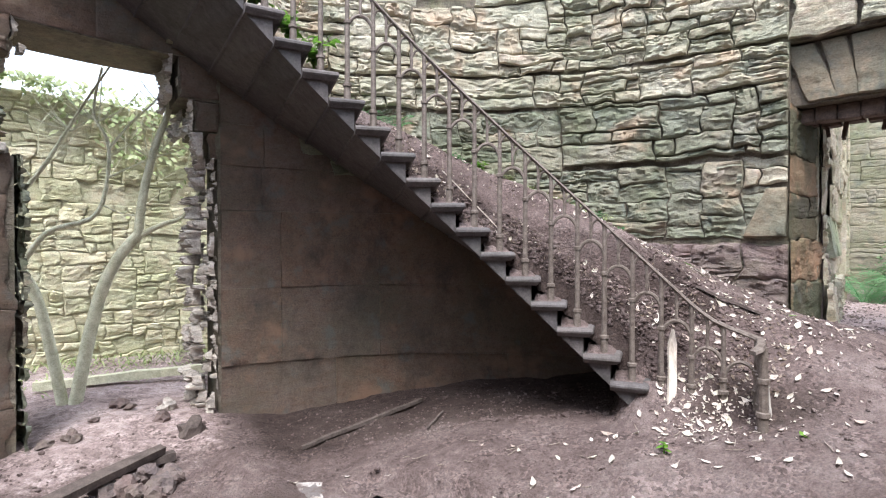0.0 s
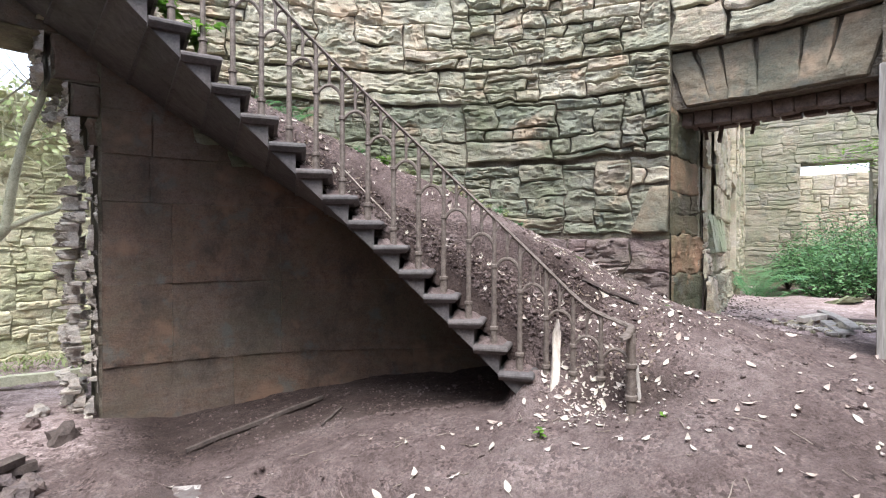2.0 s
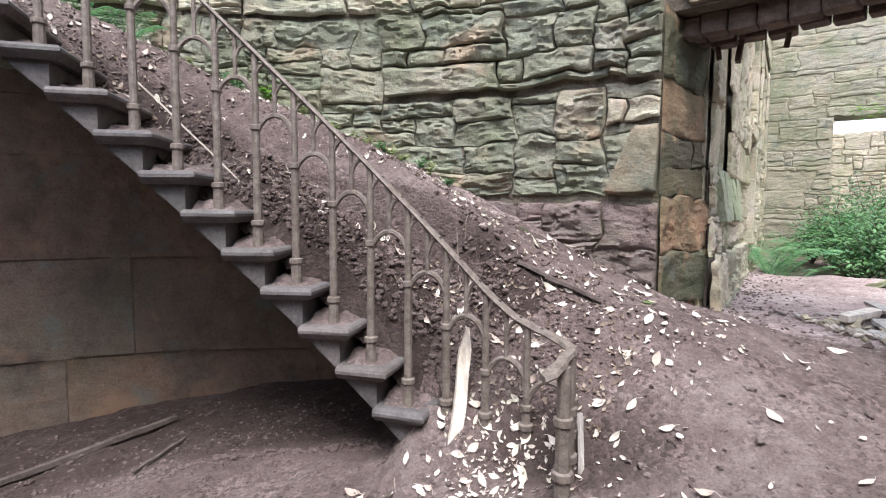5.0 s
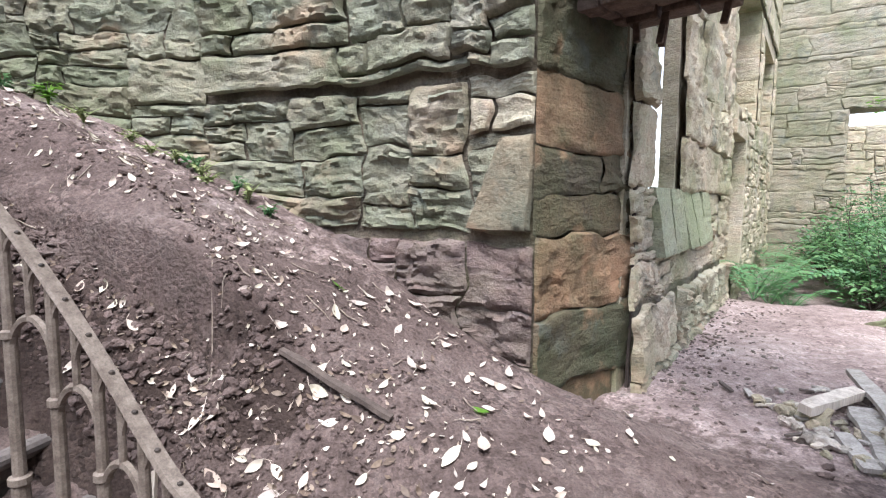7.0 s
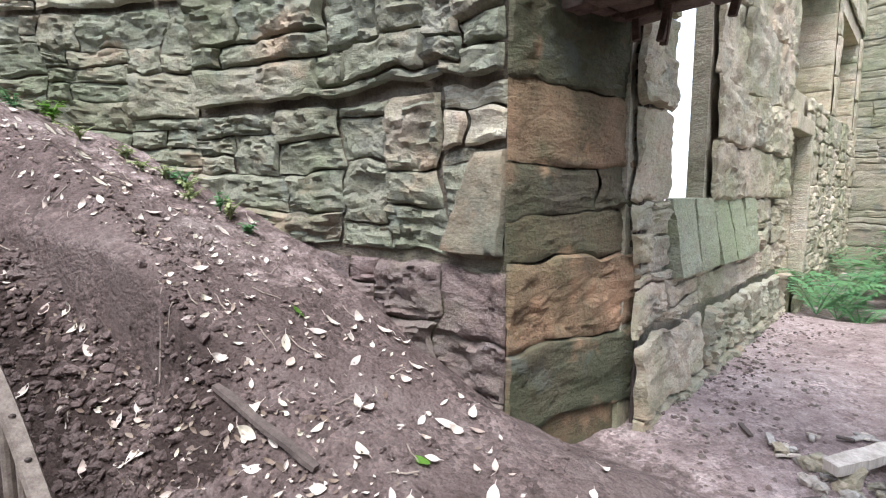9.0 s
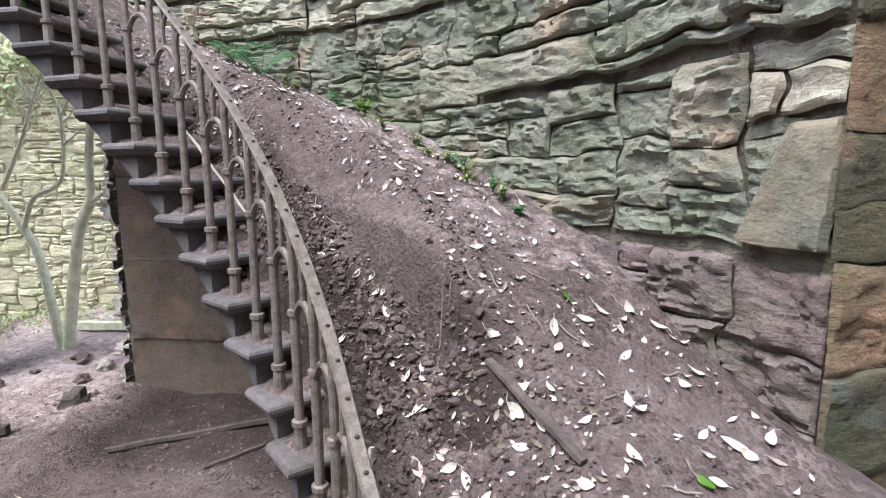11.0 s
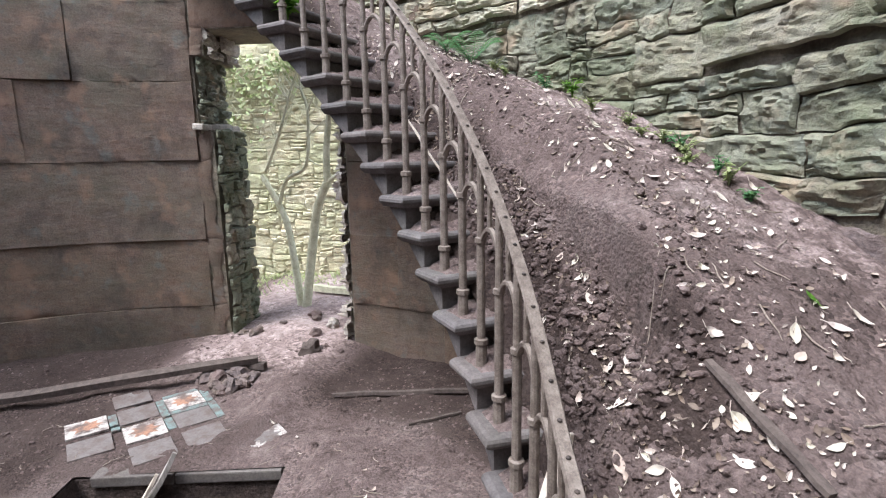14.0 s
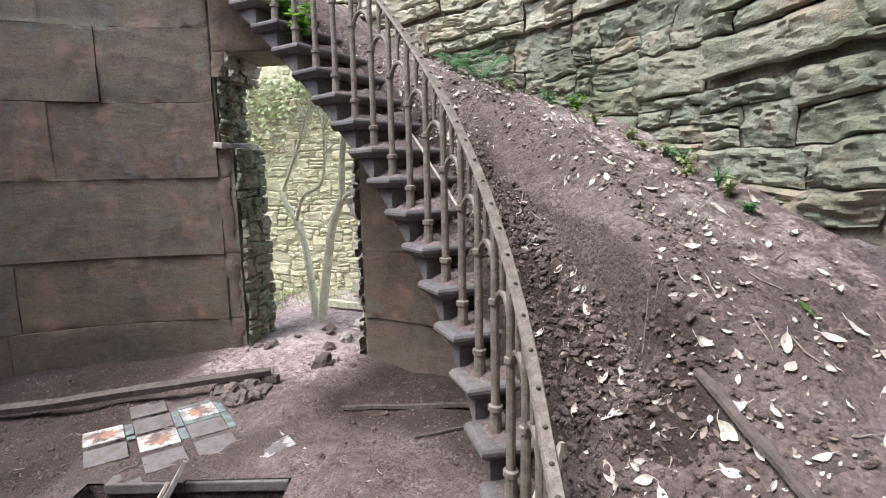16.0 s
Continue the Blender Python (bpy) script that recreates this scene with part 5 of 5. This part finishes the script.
def bush(s, n, high, wide, count, label, leaf=.075):
    p = passage(s, n, 0)
    p.z = float(ground_z(p.x, p.y))
    ob = thing("bush", label, "bush", "undergrowth", at=p)
    stems, leaves = Shape(), Shape()
    for k in range(26):
        t, r = rng.uniform(0, 6.3), wide * math.sqrt(rng.random())
        tip = p + Vector((math.cos(t) * r, math.sin(t) * r, high * rng.uniform(.45, 1.05) * (1 - .35 * r / wide)))
        mid = (p + tip) / 2 + Vector((rng.uniform(-.1, .1), rng.uniform(-.1, .1), .15 * high))
        pts = [p, (p * .5 + mid * .5), mid, (mid + tip) / 2 + Vector((0, 0, .05)), tip]
        stems.tube(pts, [.009, .007, .005, .004, .002], 5)
        for i in range(count // 26):
            f = rng.uniform(.25, 1)
            q = mid.lerp(tip, (f - .5) * 2) if f > .5 else p.lerp(mid, f * 2)
            q = q + Vector((rng.gauss(0, .10), rng.gauss(0, .10), rng.gauss(0, .07)))
            u = rng.uniform(0, 6.3)
            blade(leaves, q, Vector((math.cos(u), math.sin(u), rng.uniform(-.3, .3))), Vector((rng.uniform(-.5, .5), rng.uniform(-.5, .5), 1)), leaf * rng.uniform(.6, 1.3), leaf * .55, .3)
    part("stem", stems, BROWN_WOOD, ob)
    tagged(part("leaves", leaves, BUSH, ob), kind="stuff")


for s, n, h, w, c in ((4.7, 1.35, .8, .5, 1300), (5.1, 1.75, 1.2, .60, 1500), (5.7, 1.25, 1.1, .55, 1500), (6.5, 1.25, 1.35, .6, 1600), (7.4, 1.2, 1.5, .6, 1600), (5.9, 2.1, 1.6, .8, 1800), (7.0, 2.2, 1.9, .85, 1800), (4.6, 2.5, 1.2, .8, 1500), (8.0, .9, 1.2, .5, 900), (8.1, 1.9, 1.9, .7, 1500), (10.6, 1.9, 2.2, 1.2, 1500)):
    bush(s, n, h, w, c, "dense green bramble undergrowth filling the passage")
bush(3.2, -2.6, 4.6, 1.6, 2600, "leafy green sapling outside the passage window", .11)
branches = thing("overhanging_branch", "leafy green branch hanging over the far window", "branch", at=passage(8.0, 2.2, 3.2))
st, lv = Shape(), Shape()
for k in range(5):
    p0, p1 = passage(8.6, 2.6 + k * .1, 3.1 + .12 * k), passage(7.6 - k * .12, 1.25 + .2 * k, 3.25 + .05 * k)
    st.tube([p0, (p0 + p1) / 2 + Vector((0, 0, .12)), p1], [.012, .008, .003], 5)
    for i in range(60):
        q = p0.lerp(p1, rng.random()) + Vector((rng.gauss(0, .1), rng.gauss(0, .1), rng.gauss(.05, .06)))
        u = rng.uniform(0, 6.3)
        blade(lv, q, Vector((math.cos(u), math.sin(u), 0)), Vector((0, 0, 1)), .1, .055)
part("stem", st, BROWN_WOOD, branches)
part("leaves", lv, GREEN, branches)

# ---- tree, ivy and weeds of the yard ----
tree = thing("elder_tree", "bare pale many-stemmed tree in front of the yard wall", "tree", at=Vector((-3.35, 4.62, .1)))


def stem(points, r0, r1, name="limb"):
    """A limb through points of x and height, in the tree's upright plane."""
    raw = [Vector((x, 4.60 + .30 * (x + 3.35) + .05 * math.sin(z * 2), z)) for x, z in points]
    pts = []
    for i in range(len(raw) - 1):
        a, b, c, d = raw[max(i - 1, 0)], raw[i], raw[i + 1], raw[min(i + 2, len(raw) - 1)]
        for k in range(5):
            t = k / 5
            pts.append(.5 * ((2 * b) + (c - a) * t + (2 * a - 5 * b + 4 * c - d) * t * t + (3 * b - a - 3 * c + d) * t ** 3))
    pts.append(raw[-1])
    n = len(pts) - 1
    part(name, Shape().tube(pts, [r0 + (r1 - r0) * i / n for i in range(n + 1)], 9), BARK, tree, soft=True)


stem([(-3.34, 0.0), (-3.19, .96), (-3.02, 1.41), (-2.82, 1.68)], .058, .046, "trunk")
stem([(-2.82, 1.68), (-2.76, 2.06), (-2.66, 2.51), (-2.56, 2.86), (-2.5, 3.5)], .042, .022)
stem([(-2.84, 1.66), (-2.62, 1.78), (-2.46, 1.85), (-2.3, 2.1)], .028, .012)
stem([(-3.38, 0.0), (-3.60, 1.06), (-3.77, 1.47), (-3.95, 1.75)], .05, .028, "trunk")
stem([(-3.72, 1.38), (-3.50, 1.70), (-3.12, 1.88), (-3.02, 2.46), (-3.14, 2.78), (-3.1, 3.2)], .026, .009)
stem([(-3.86, 1.80), (-3.55, 2.2), (-3.36, 2.55), (-3.22, 2.85), (-3.0, 3.3)], .022, .008)
stem([(-3.02, 2.46), (-2.86, 2.7), (-2.66, 2.95), (-2.6, 3.2)], .012, .005)
stem([(-3.08, 1.95), (-2.95, 1.88), (-2.82, 1.86)], .009, .004)
stem([(-3.02, 2.2), (-2.82, 2.32), (-2.62, 2.42)], .010, .004)
for k in range(26):
    x, z = rng.choice(((-2.7, 2.4), (-3.02, 2.4), (-2.55, 2.85), (-3.3, 2.6), (-3.1, 2.7), (-3.6, 2.2)))
    dx, dz = rng.uniform(-.4, .4), rng.uniform(.1, .5)
    stem([(x, z), (x + dx * .5, z + dz * .35), (x + dx, z + dz)], .007, .002, "twig")
ivy = thing("ivy", "pale ivy trailing over the top of the yard wall", "ivy", at=on_yard(0, 3.3, .05))
lv = Shape()
for i in range(1700):
    s = rng.uniform(-3.5, 3.2)
    z = 3.42 - abs(rng.gauss(0, .32)) * (1 + .8 * math.sin(s * 2.1)) + .12
    q = on_yard(s, z, rng.uniform(.06, .26))
    u = rng.uniform(0, 6.3)
    blade(lv, q, Vector((math.cos(u), math.sin(u), -.5)), YN + Vector((rng.uniform(-.5, .5), rng.uniform(-.5, .5), .6)), rng.uniform(.05, .11), .05)
tagged(part("leaves", lv, IVY, ivy), kind="stuff")
vines = Shape()
for i in range(30):
    s = rng.uniform(-3, 3)
    pts = [on_yard(s + .25 * k * rng.uniform(-.5, .5), 3.5 - .28 * k, .09 + .03 * math.sin(k)) for k in range(rng.randint(3, 6))]
    vines.tube(pts, .006, 5)
part("vines", vines, BARK, ivy)
grass = Shape()
for i in range(1400):
    s, d = rng.uniform(-3, 3), abs(rng.gauss(.1, .55))
    q = on_yard(s, 0, d)
    if math.hypot(q.x - CX, q.y - CY) < R + THICK + .05:
        continue
    q.z = float(ground_z(q.x, q.y))
    u = rng.uniform(0, 6.3)
    blade(grass, q, Vector((math.cos(u), math.sin(u), 1.4)), Vector((math.cos(u), math.sin(u), .2)), rng.uniform(.08, .26), .02, .5)
tagged(part("yard_weeds", grass, IVY), "green weeds and grass at the foot of the yard wall", "weeds", kind="stuff")
timber("fallen_log", (-4.0, 5.0, .20), (-2.6, 5.6, .24), .10, .09, BARK, "pale fallen log lying in the yard", "log")
